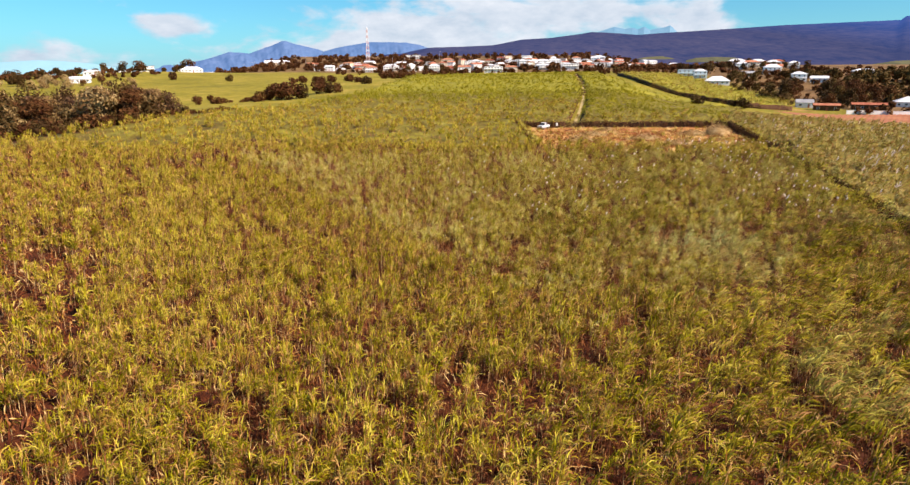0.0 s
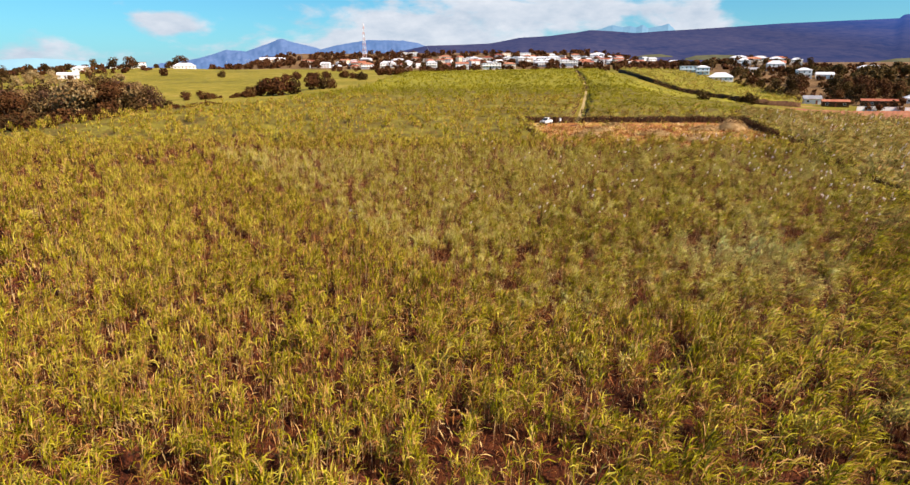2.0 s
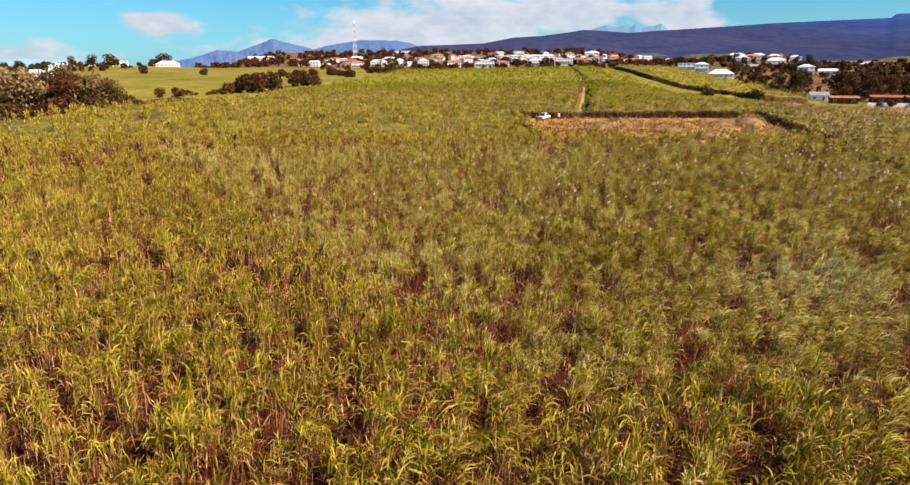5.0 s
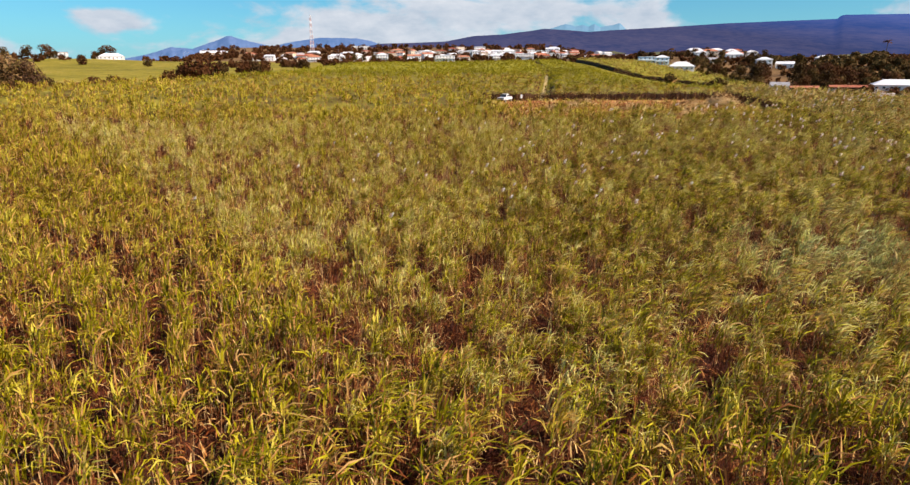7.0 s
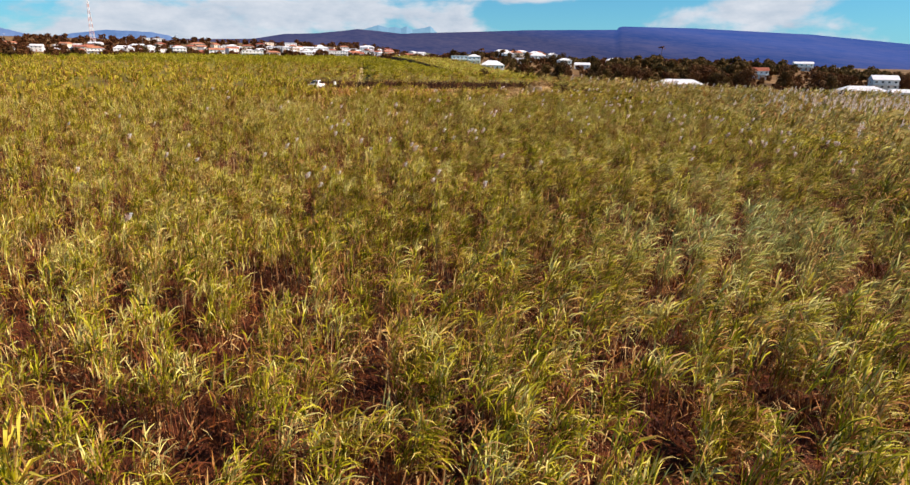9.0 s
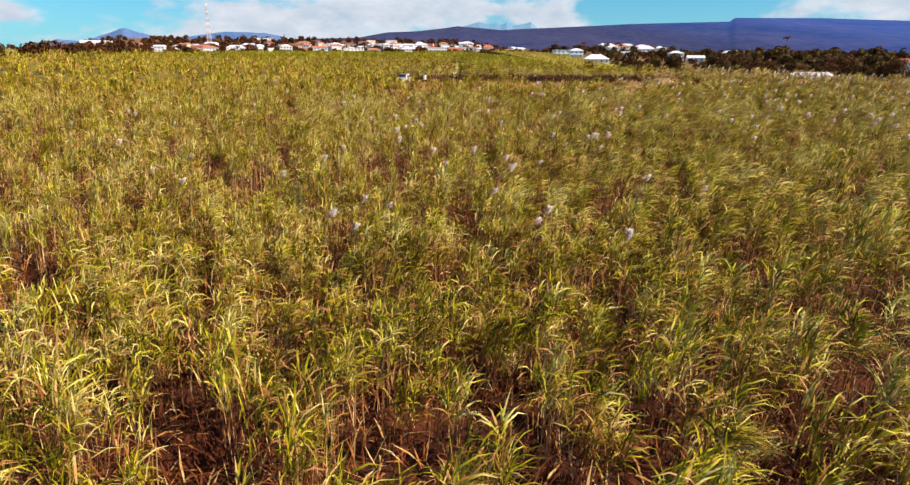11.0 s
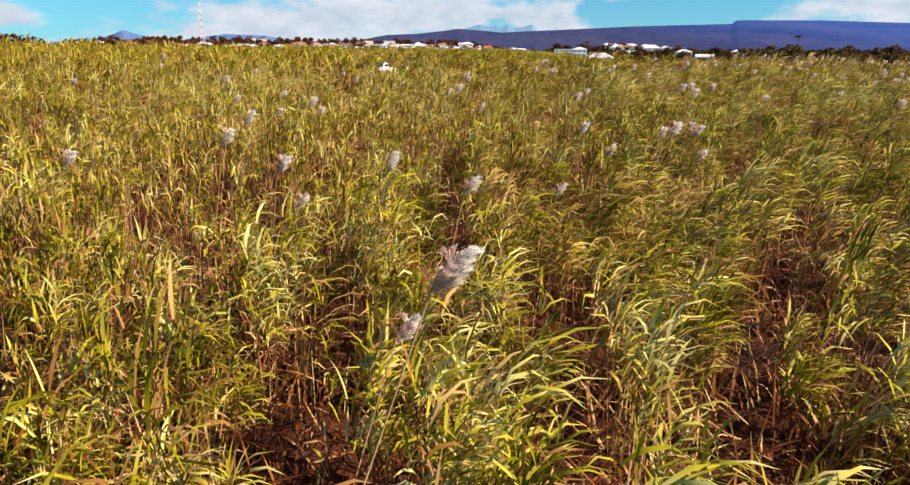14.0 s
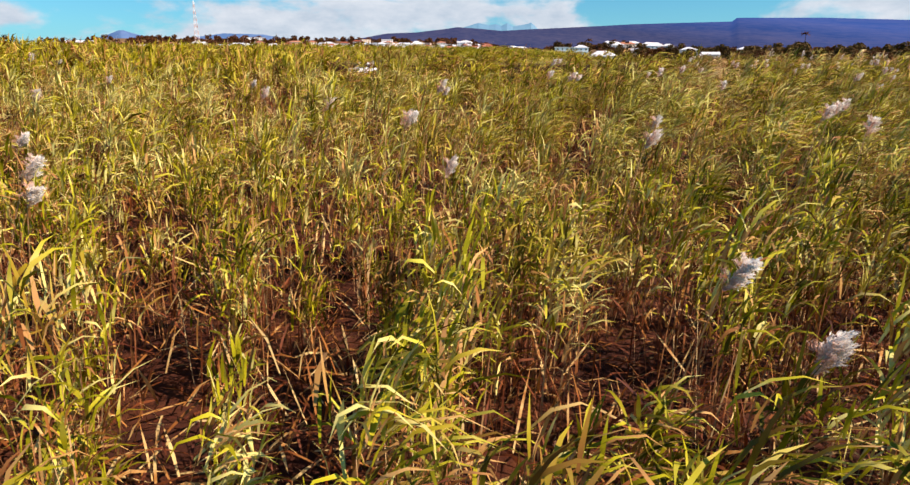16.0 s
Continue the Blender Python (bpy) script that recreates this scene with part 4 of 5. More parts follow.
def make_bush(name, label, tall, wide, leaves, size, seed, material):
    r = random.Random(seed)
    bush = thing(name, label, "bush")
    bm = bmesh.new()
    lobes = []
    for k in range(5):
        a = k * 1.26 + r.random()
        far = wide * r.uniform(0.08, 0.30)
        z = tall * r.uniform(0.30, 0.62)
        tip = (math.cos(a) * far, math.sin(a) * far, z)
        tube(bm, (0, 0, -0.4), tip, 0.05 * tall / 3, 0.02 * tall / 3, 5)
        lobes.append((*tip, wide * r.uniform(0.17, 0.26), min(z + 0.1, tall - z)))
    part("stem", bm, BARK, bush)
    crown = new("crown", crown_mesh("crown", lobes, leaves, size, seed, material))
    crown.parent = bush
    return bush


def make_palm(seed):
    r = random.Random(seed)
    palm = thing("palm_tree", "tall palm with drooping fronds above the roofs", "palm")
    part("trunk", tube(bmesh.new(), (0, 0, -0.6), (0.2, 0, 9.5), 0.22, 0.14, 7), BARK, palm)
    n = 22
    base = np.tile([[0.2, 0.0, 9.4]], (n, 1))
    v, q, t = ribbons(base, np.linspace(0, 12.5, n), np.full(n, 3.4), np.array([r.uniform(0.2, 1.2) for _ in range(n)]), np.array([r.uniform(1.0, 2.0) for _ in range(n)]), np.full(n, 0.75), np.full(n, 0.05), 5)
    fronds = new("fronds", raw_mesh("fronds", v, q, t, [FOLIAGE_RED]))
    fronds.parent = palm
    return palm


def placed(template, x, y, turn=0.0, scale=1.0, sink=0.0, **tags):
    """Sets the template itself the first time, then copies of it."""
    m = pose(x, y, float(height(x, y)) - sink, 0, 0, turn) @ Matrix.Diagonal((scale, scale, scale, 1))
    if not template.get("used"):
        template["used"] = 1
        template.matrix_basis = m
        return tagged(template, **tags)
    made = copy_thing(template, m)
    made.scale = (scale, scale, scale)
    return tagged(made, **tags)


def far_woods(name, spots, per_tree, size, material, label):
    """Far trees that merge into one mass of crowns down to the ground."""
    r = random.Random(len(spots))
    lobes = []
    for x, y, tall in spots:
        z = float(height(x, y))
        for k in range(4):
            a, far = k * 1.9 + r.random(), tall * r.uniform(0.08, 0.30)
            rx = tall * r.uniform(0.20, 0.33)
            lobes.append((x + math.cos(a) * far, y + math.sin(a) * far, z + tall * r.uniform(0.16, 0.66), rx, rx * r.uniform(0.65, 1.0)))
    n = len(spots)
    crowns = crown_mesh(name, lobes, per_tree * n, size, n, material)
    stuff(name, crowns, label, "trees")


DARK_TREE = "brown-green broadleaf tree in the ravine beside the cane"
ravine_trees = [make_tree("tree", DARK_TREE, "tree", 15 + 2 * (k % 3), 13 + k % 4, 1500, 0.58, 20 + k, (FOLIAGE_MOTTLED, FOLIAGE_MOTTLED, FOLIAGE, FOLIAGE_MOTTLED, FOLIAGE_RED)[k], 0.12) for k in range(5)]
town_trees = [make_tree("tree", "dark reddish-brown broadleaf tree among the houses", "tree", 9 + k, 9 + k, 450, 0.75, 40 + k, FOLIAGE_RED if k % 2 else FOLIAGE, 0.22) for k in range(4)]
valley_trees = [make_tree("tree", "dark broadleaf tree in the belt before the town", "tree", 11 + k, 11 + k % 3, 800, 0.64, 60 + k, FOLIAGE if k in (1, 3) else FOLIAGE_RED, 0.05) for k in range(5)]
bushes = [make_bush("bush", "round dark brownish bush on the grassy slope", 4.5, 6.0, 500, 0.44, 80 + k, FOLIAGE if k == 1 else FOLIAGE_RED) for k in range(3)]
shrubs = [make_bush("bush", "dry brownish shrub on the grassy slope", 2.6, 4.0, 320, 0.30, 90 + k, FOLIAGE_RED) for k in range(2)]

rt = random.Random(5)
# the wood in the ravine, along the field's edge
for k in range(70):
    t = rt.random() ** 0.9
    back = rt.random() ** 1.5
    x, y = -147 + 44 * t - 55 * back, 166 + 66 * t + 62 * back + rt.uniform(2, 9)
    placed(ravine_trees[k % 5], x, y, rt.uniform(0, 360), rt.uniform(0.58, 1.08) * (1 - 0.45 * t ** 3), group="trees in the ravine")
for k in range(44):
    t = k / 43
    placed(bushes[k % 3] if k % 3 else shrubs[k % 2], -143 + 42 * t + rt.uniform(-3, 2), 167 + 62 * t + rt.uniform(1, 6), rt.uniform(0, 360), rt.uniform(0.8, 1.3), label="dark bush along the edge of the wood", group="bushes at the wood's edge")
for k in range(9):
    placed(shrubs[k % 2], -100 + 1.6 * k, 231 + 1.6 * k, rt.uniform(0, 360), rt.uniform(0.8, 1.3), group="bushes in the ravine")
for k in range(14):
    placed(ravine_trees[k % 5], rt.uniform(-360, -266), rt.uniform(395, 470), rt.uniform(0, 360), rt.uniform(0.5, 0.8), 2.0, group="trees in the ravine")
for x, y in ((-274, 461), (-264, 469), (-250, 453), (-295, 464), (-309, 480), (-243, 472), (-337, 549), (-311, 548), (-351, 558)):
    placed(ravine_trees[int(-x) % 5], x, y, rt.uniform(0, 360), rt.uniform(0.42, 0.58), 2.2, group="trees in the ravine")
# bushes on the pasture
for x, y, s in ((-104, 352, 1.7), (-99, 350, 2.0), (-93, 350, 2.1), (-88, 357, 1.9), (-107, 343, 1.3), (-84, 387, 1.75), (-79, 391, 1.75), (-74, 394, 1.4), (-70, 490, 1.4), (-67, 493, 1.1), (-190, 530, 1.3), (-242, 540, 1.5), (196, 757, 1.8)):
    placed(bushes[int(abs(x)) % 3], x, y, rt.uniform(0, 360), s, group="bushes on the pasture")
for x, y, s in ((-112, 345, 1.4), (-117, 346, 1.15), (-121, 340, 1.05), (-127, 338, 1.65), (-133, 338, 1.0), (-142, 353, 1.5), (-116, 363, 1.1)):
    for _ in range(4):
        placed(shrubs[int(-x) % 2], x + rt.gauss(0, 3), y + rt.gauss(0, 3), rt.uniform(0, 360), s * rt.uniform(0.45, 1.0), 0.5, group="shrubs on the pasture")
for k in range(26):
    x = rt.uniform(-138, -76)
    y = 530 + rt.gauss(0, 16)
    placed(shrubs[k % 2], x, y, rt.uniform(0, 360), rt.uniform(1.1, 2.3), 0.4, group="shrubs on the pasture")
for x, y, s in ((126, 322, 1.3), (155, 331, 1.35), (151, 334, 0.9)):
    placed(bushes[1], x, y, rt.uniform(0, 360), s, label="dark bush at the edge of the cane", group="bushes by the cane")
CLEAR = ((213, 506), (283, 374), (259, 350), (241, 362), (217, 359), (365, 311), (406, 326), (378, 295), (296, 505), (282, 512), (414, 432))


def open_spot(x, y):
    if any(abs(x - a) < 15 and -24 < y - b < 12 for a, b in CLEAR):
        return False
    # open yards that slope down before the white houses on the knoll
    for a, b in ((414, 432), (521, 484), (302, 596), (290, 508)):
        reach = (x * a + y * b) / (a * a + b * b)
        if 0.72 < reach < 1.0 and abs(x * b - y * a) / math.hypot(a, b) < 9:
            return False
    return True


# the belt of trees before the houses
for k in range(150):
    t = rt.random()
    x, y = 205 + 300 * t + rt.uniform(-12, 30), 425 - 105 * t + rt.uniform(-42, 40)
    if open_spot(x, y):
        placed(valley_trees[k % 5], x, y, rt.uniform(0, 360), rt.uniform(0.62, 1.05), group="belt of trees")
behind = [(rt.uniform(205, 330), rt.uniform(388, 480), rt.uniform(4, 8)) for _ in range(120)]
behind = [q for q in behind if open_spot(q[0], q[1])]
for k in range(190):
    t = rt.random()
    x, y = 235 + 330 * t + rt.uniform(-20, 40), 500 - 95 * t + rt.uniform(-30, 60)
    if open_spot(x, y):
        behind.append((x, y, rt.uniform(7, 12)))
scrub = [(rt.uniform(258, 470), rt.uniform(268, 335), rt.uniform(2.5, 5.5)) for _ in range(260)]
scrub = [q for q in scrub if q[1] > 262 + 0.10 * (q[0] - 258) and not (abs(q[0] - 366) < 24 and q[1] < 325) and not (abs(q[0] - 390) < 34 and q[1] < 310) and not (q[0] > 395 and q[1] < 330)]
low = [(rt.uniform(212, 580), rt.uniform(320, 580), rt.uniform(3.0, 5.2)) for _ in range(900)]
low = [q for q in low if q[1] > 300 + 0.1 * (q[0] - 205) and not any(abs(q[0] - a) < 12 and -10 < q[1] - b < 8 for a, b in CLEAR + ((221, 563), (223, 602), (521, 484), (302, 596))) and not (q[0] < 240 and q[1] > 420)]
far_woods("scrub", low, 44, 1.05, FOLIAGE_RED, "dark reddish scrub between the trees and yards")
scrub += [(rt.uniform(205, 420), rt.uniform(335, 372), rt.uniform(2.5, 5)) for _ in range(90)]
far_woods("scrub", [q for q in scrub if open_spot(q[0], q[1])], 90, 0.8, FOLIAGE_RED, "dark reddish scrub below the belt of trees")
far_woods("woodland", behind, 190, 1.1, FOLIAGE, "dark trees behind the first belt")
red = [(rt.uniform(245, 680), rt.uniform(545, 880), rt.uniform(4, 7.5)) for _ in range(260)]
red += [(x, 868 + rt.uniform(0, 290) - 30 * (x < -150), rt.uniform(6, 11)) for x in (rt.uniform(-340, 360) for _ in range(620))]
red += [(rt.uniform(-150, 250), rt.uniform(776, 850), rt.uniform(4, 8)) for _ in range(115)]
red += [(x, 668 + (x + 70) * 1.25 + rt.uniform(-6, 22), rt.uniform(5, 10)) for x in (rt.uniform(-78, 22) for _ in range(34))]
red += [(rt.uniform(-335, -283), rt.uniform(545, 610), rt.uniform(3, 5)) for _ in range(24)]
red += [(rt.uniform(-420, -300), rt.uniform(490, 620), rt.uniform(3.5, 6)) for _ in range(40)]
red += [(rt.uniform(168, 245), rt.uniform(590, 770), rt.uniform(3, 6.5)) for _ in range(70)]
red += [(rt.uniform(230, 420), rt.uniform(700, 960), rt.uniform(5, 9)) for _ in range(110)]
far_woods("woodland", [q for q in red if not (200 < q[0] < 240 and q[1] < 620)], 52, 1.75, FOLIAGE_RED, "reddish-brown trees and hedges among the houses")
far_woods("woodland", [(rt.uniform(-560, -325), rt.uniform(430, 800), rt.uniform(6, 10)) for _ in range(70)], 200, 0.9, FOLIAGE, "dark trees behind the pasture")
for x, y, s in ((-299, 714, 1.15), (-306, 712, 1.1), (-313, 712, 0.8), (-338, 606, 0.95), (-318, 604, 1.1), (-303, 608, 1.0), (-62, 845, 1.0), (-50, 838, 0.85), (-38, 850, 0.9), (-8, 818, 0.9), (2, 826, 0.8), (-18, 842, 1.0), (232, 640, 1.35), (244, 646, 1.2), (256, 640, 1.3), (268, 655, 1.2), (278, 530, 0.8), (318, 690, 0.8), (330, 694, 0.7), (344, 700, 0.9), (358, 706, 0.75), (372, 708, 0.9), (386, 712, 0.8), (326, 725, 0.9), (346, 738, 0.9), (362, 742, 0.8), (388, 745, 1.0), (310, 708, 0.9), (402, 716, 1.0), (296, 690, 1.0)):
    placed(town_trees[int(abs(x)) % 4], x, y, rt.uniform(0, 360), s, group="trees among the houses")
palms = [make_palm(3)]
for x, y, s in ((420, 560, 1.5), (255, 625, 1.2), (300, 640, 1.0), (272, 610, 1.1), (-120, 900, 1.0), (60, 900, 1.0)):
    placed(palms[0], x, y, rt.uniform(0, 360), s, group="palms among the houses")
for template in ravine_trees + town_trees + valley_trees + bushes + shrubs:
    if not template.get("used"):
        for child in list(template.children):
            bpy.data.objects.remove(child)
        bpy.data.objects.remove(template)


# ---- houses ----
def roof_bm(w, d, z, rise, kind, over=0.5):
    bm = bmesh.new()
    a, b = w / 2 + over, d / 2 + over
    if kind == "flat":
        box(bm, -a + 0.2, a - 0.2, -b + 0.2, b - 0.2, z, z + 0.35)
        return bm
    inset = b * 0.9 if kind == "hip" and w > d else (a * 0.5 if kind == "hip" else 0.0)
    low = [bm.verts.new(p) for p in ((-a, -b, z), (a, -b, z), (a, b, z), (-a, b, z))]
    up = [bm.verts.new(p) for p in ((-a, -b, z + 0.14), (a, -b, z + 0.14), (a, b, z + 0.14), (-a, b, z + 0.14))]
    r0, r1 = bm.verts.new((-a + inset, 0, z + rise)), bm.verts.new((a - inset, 0, z + rise))
    bm.faces.new(low[::-1])
    for i in range(4):
        bm.faces.new((low[i], low[(i + 1) % 4], up[(i + 1) % 4], up[i]))
    bm.faces.new((up[0], up[1], r1, r0))
    bm.faces.new((up[2], up[3], r0, r1))
    bm.faces.new((up[1], up[2], r1))
    bm.faces.new((up[3], up[0], r0))
    return bm


def add_window(house, x, y, z, w, h, out):
    """A window in a wall that faces -y or, with out, sideways."""
    t = 0.08
    if out:
        frame_bm = boxed(x - t * (out < 0), x + t * (out > 0), y - w / 2, y + w / 2, z, z + h)
        pane_bm = boxed(x - (t + 0.03) * (out < 0), x + (t + 0.03) * (out > 0), y - w / 2 + 0.12, y + w / 2 - 0.12, z + 0.12, z + h - 0.12)
    else:
        frame_bm = boxed(x - w / 2, x + w / 2, y - t, y, z, z + h)
        pane_bm = boxed(x - w / 2 + 0.12, x + w / 2 - 0.12, y - t - 0.03, y, z + 0.12, z + h - 0.12)
    window = part("window", frame_bm, WHITE, house)
    part("pane", pane_bm, GLASS, window)


def house(x, y, w, d, storeys, roof, wall, cover, label, turn=None, rise=2.0, group="houses of the town", name="house", porch=False, sides=True):
    """A house with its front towards the fields."""
    if turn is None:
        turn = -math.degrees(math.atan2(x, y)) * 0.8
    z = float(height(x, y))
    ob = thing(name, label, "house" if name == "house" else name, group, pose(x, y, z, 0, 0, turn))
    h = 2.9 * storeys
    part("wall", boxed(-w / 2, w / 2, -d / 2, d / 2, -2.5, h, bevel=0.06), wall, ob)
    part("roof", roof_bm(w, d, h, rise, roof), cover, ob)
    n = max(2, int(w / 3.4))
    for s in range(storeys):
        for k in range(n):
            wx = -w / 2 + (k + 0.5) * w / n
            if s == 0 and k == n // 2:
                part("door", boxed(wx - 0.5, wx + 0.5, -d / 2 - 0.07, -d / 2, -0.05, 2.1), ROOF_R, ob)
            else:
                add_window(ob, wx, -d / 2, 2.9 * s + 0.95, min(1.5, w / n * 0.5), 1.25, 0)
        for side in (-1, 1) if sides else ():
            add_window(ob, side * w / 2, 0.0, 2.9 * s + 0.95, 1.4, 1.25, side)
    if sides and (storeys > 1 or porch):
        level = 2.9 * (storeys - 1) if storeys > 1 else 0.0
        part("balcony", boxed(-w / 2, w / 2, -d / 2 - 1.6, -d / 2 + 0.02, level - 0.18, level), WHITE, ob)
        rail = bmesh.new()
        box(rail, -w / 2, w / 2, -d / 2 - 1.6, -d / 2 - 1.52, level + 0.9, level + 0.98)
        for k in range(int(w / 0.8) + 1):
            px = -w / 2 + 0.04 + k * (w - 0.08) / int(w / 0.8)
            box(rail, px - 0.03, px + 0.03, -d / 2 - 1.59, -d / 2 - 1.53, level, level + 0.9)
        part("railing", rail, WHITE, ob)
        for px in (-w / 2 + 0.15, 0.0, w / 2 - 0.15):
            part("column", boxed(px - 0.12, px + 0.12, -d / 2 - 1.6, -d / 2 - 1.36, level if storeys == 1 else -2.0, level + (2.85 if storeys == 1 else -0.18)), WHITE, ob)
    return ob


W_W = "white rendered house with a white metal roof"
W_R = "white rendered house with a rusty red roof"
C_R = "cream house with a rusty red roof"
W_F = "white two-storey house with a flat roof"
# on the pasture's brow
house(-329, 572, 15, 10, 1, "hip", WHITE, ROOF_W, W_W + " above the ravine", group="houses above the pasture")
house(-296, 496, 14, 9, 1, "gable", WHITE, ROOF_W, "low house with a bright white roof among trees", group="houses above the pasture")
house(-340, 692, 18, 9, 2, "flat", WHITE, ROOF_R, "long white house with a reddish roof edge", group="houses above the pasture")
house(-386, 735, 16, 9, 1, "flat", WHITE, ROOF_W, "low white flat-roofed building on the brow", group="houses above the pasture")
house(-308, 728, 22, 8, 1, "flat", CREAM, ROOF_G, "low pale building on the brow", group="houses above the pasture")
house(-291, 698, 22, 11, 1, "hip", WHITE, ROOF_W, "white house with a columned veranda", group="houses above the pasture", porch=True, rise=3.2)
house(-411, 1070, 22, 10, 1, "gable", WHITE, ROOF_W, W_W, group="houses above the pasture")
house(-295, 1052, 40, 14, 1, "gable", CREAM, ROOF_W, "long hall with a white roof", rise=3.5)
# the town's front
house(-184, 894, 29, 11, 1, "hip", WHITE, ROOF_W, W_W, porch=True)
house(-150, 917, 20, 10, 1, "gable", CREAM, ROOF_W, "cream house with a white metal roof")
house(-132, 872, 13, 9, 1, "hip", CREAM, ROOF_R, C_R)
house(-113, 856, 17, 10, 2, "hip", WHITE, ROOF_R, W_R)
house(-89, 892, 22, 11, 2, "hip", WHITE, ROOF_W, W_W, rise=3.0)
house(-73, 1104, 30, 12, 2, "flat", WHITE, ROOF_W, W_F)
house(-26, 831, 14, 11, 3, "hip", WHITE, ROOF_W, "tall white three-storey house", rise=2.4)
house(-10, 1022, 20, 11, 2, "hip", CREAM, ROOF_R, C_R)
house(13, 790, 16, 11, 3, "gable", WHITE, ROOF_R, "tall white house with a red roof at the field's edge")
house(29, 974, 14, 10, 3, "flat", WHITE, ROOF_W, W_F)
house(50, 795, 23, 12, 3, "flat", WHITE, ROOF_W, "broad white flat-roofed house at the field's edge")
house(77, 845, 16, 10, 2, "hip", CREAM, ROOF_R, C_R)
house(94, 968, 22, 11, 3, "flat", WHITE, ROOF_W, W_F)
house(121, 1047, 17, 11, 3, "flat", WHITE, ROOF_W, W_F)
house(127, 901, 22, 11, 2, "hip", WHITE, ROOF_W, W_W)
house(154, 964, 20, 11, 3, "hip", WHITE, ROOF_W, W_W, rise=2.6)
house(160, 870, 24, 11, 3, "flat", WHITE, ROOF_W, W_F)
house(188, 880, 15, 10, 2, "gable", CREAM, ROOF_R, C_R)
house(213, 1007, 20, 11, 2, "flat", WHITE, ROOF_W, W_F)
house(208, 908, 17, 11, 3, "flat", WHITE, ROOF_W, W_F)
house(240, 950, 18, 10, 2, "hip", WHITE, ROOF_W, W_W)
house(261, 1026, 20, 10, 2, "hip", WHITE, ROOF_R, W_R)
house(283, 1014, 18, 10, 1, "hip", CREAM, ROOF_R, C_R)
house(317, 1045, 26, 10, 1, "gable", WHITE, ROOF_W, W_W)
house(349, 998, 18, 10, 2, "hip", WHITE, ROOF_W, W_W)
# nearer houses on the side of the belt of trees
house(223, 602, 15, 10, 2, "flat", BLUE, ROOF_W, "pale blue two-storey house with a white upper rail", group="houses by the trees")
house(221, 563, 11, 9, 2, "hip", BLUE, ROOF_W, "pale blue house with a white roof", group="houses by the trees")
house(213, 506, 18, 12, 1, "hip", WHITE, ROOF_W, "low house with a broad white metal roof", group="houses by the trees", rise=3.6)
house(302, 596, 15, 10, 2, "hip", WHITE, ROOF_W, W_W, group="houses by the trees", rise=3.0)
house(326, 640, 15, 10, 2, "gable", CREAM, ROOF_R, C_R, group="houses by the trees", rise=2.6)
for x, y, w, wall, cover, label in ((322, 704, 13, WHITE, ROOF_W, W_W), (338, 716, 17, CREAM, ROOF_R, C_R), (352, 730, 15, WHITE, ROOF_W, W_W), (366, 722, 13, CREAM, ROOF_W, "cream house with a white metal roof"), (378, 738, 16, WHITE, ROOF_R, W_R), (334, 744, 18, WHITE, ROOF_W, W_W), (392, 726, 12, WHITE, ROOF_W, W_W)):
    house(x, y, w, 10, 2, "hip", wall, cover, label, group="houses by the trees", rise=2.4)
house(355, 783, 14, 9, 2, "hip", WHITE, ROOF_W, W_W, group="houses by the trees")
house(413, 869, 20, 10, 3, "hip", CREAM, ROOF_R, C_R, group="houses by the trees")
house(498, 958, 20, 10, 2, "gable", CREAM, ROOF_R, C_R, group="houses by the trees")
house(261, 560, 13, 9, 1, "gable", CREAM, ROOF_G, "cream house with a grey sheet roof", group="houses by the trees")
house(282, 512, 11, 9, 2, "hip", WHITE, ROOF_W, W_W, group="houses by the trees")
house(295, 505, 12, 9, 1, "gable", WHITE, ROOF_W, W_W, group="houses by the trees")
house(360, 550, 18, 10, 1, "hip", WHITE, ROOF_W, W_W, group="houses by the trees")
house(414, 432, 11, 9, 2, "gable", WHITE, ROOF_R, "white gabled house with a reddish side wing", group="houses by the trees", rise=2.8)
house(521, 484, 16, 10, 2, "gable", WHITE, ROOF_W, W_W, group="houses by the trees")
house(558, 479, 15, 9, 1, "hip", WHITE, ROOF_G, "white house with a grey roof", group="houses by the trees")
house(365, 311, 25, 13, 1, "hip", WHITE, ROOF_W, "low building with a broad white roof", group="sheds beyond the cane", rise=3.0, name="shed")
house(408, 328, 14, 12, 3, "gable", WHITE, ROOF_W, "tall white gabled house", group="houses by the trees", rise=3.0)
house(379, 293, 17, 10, 1, "gable", WHITE, ROOF_W, "low shed with a white metal roof", group="sheds beyond the cane", name="shed")
house(284, 374, 29, 13, 1, "hip", WHITE, ROOF_W, "long open-sided shed with a bright white hipped roof", group="sheds beyond the cane", rise=3.2, name="shed")
house(214, 378, 9, 6, 1, "gable", WHITE, ROOF_G, "small white hut with a grey roof", group="sheds beyond the cane", name="shed")
house(217, 360, 13, 6, 1, "gable", SHADE_THATCH, ROOF_R, "low dark shed with a rusty red roof", group="sheds beyond the cane", rise=1.2, name="shed")
house(243, 362, 17, 7, 1, "gable", SHADE_THATCH, ROOF_R, "long low shed with an orange-red roof", group="sheds beyond the cane", rise=1.2, name="shed")
rh = random.Random(11)
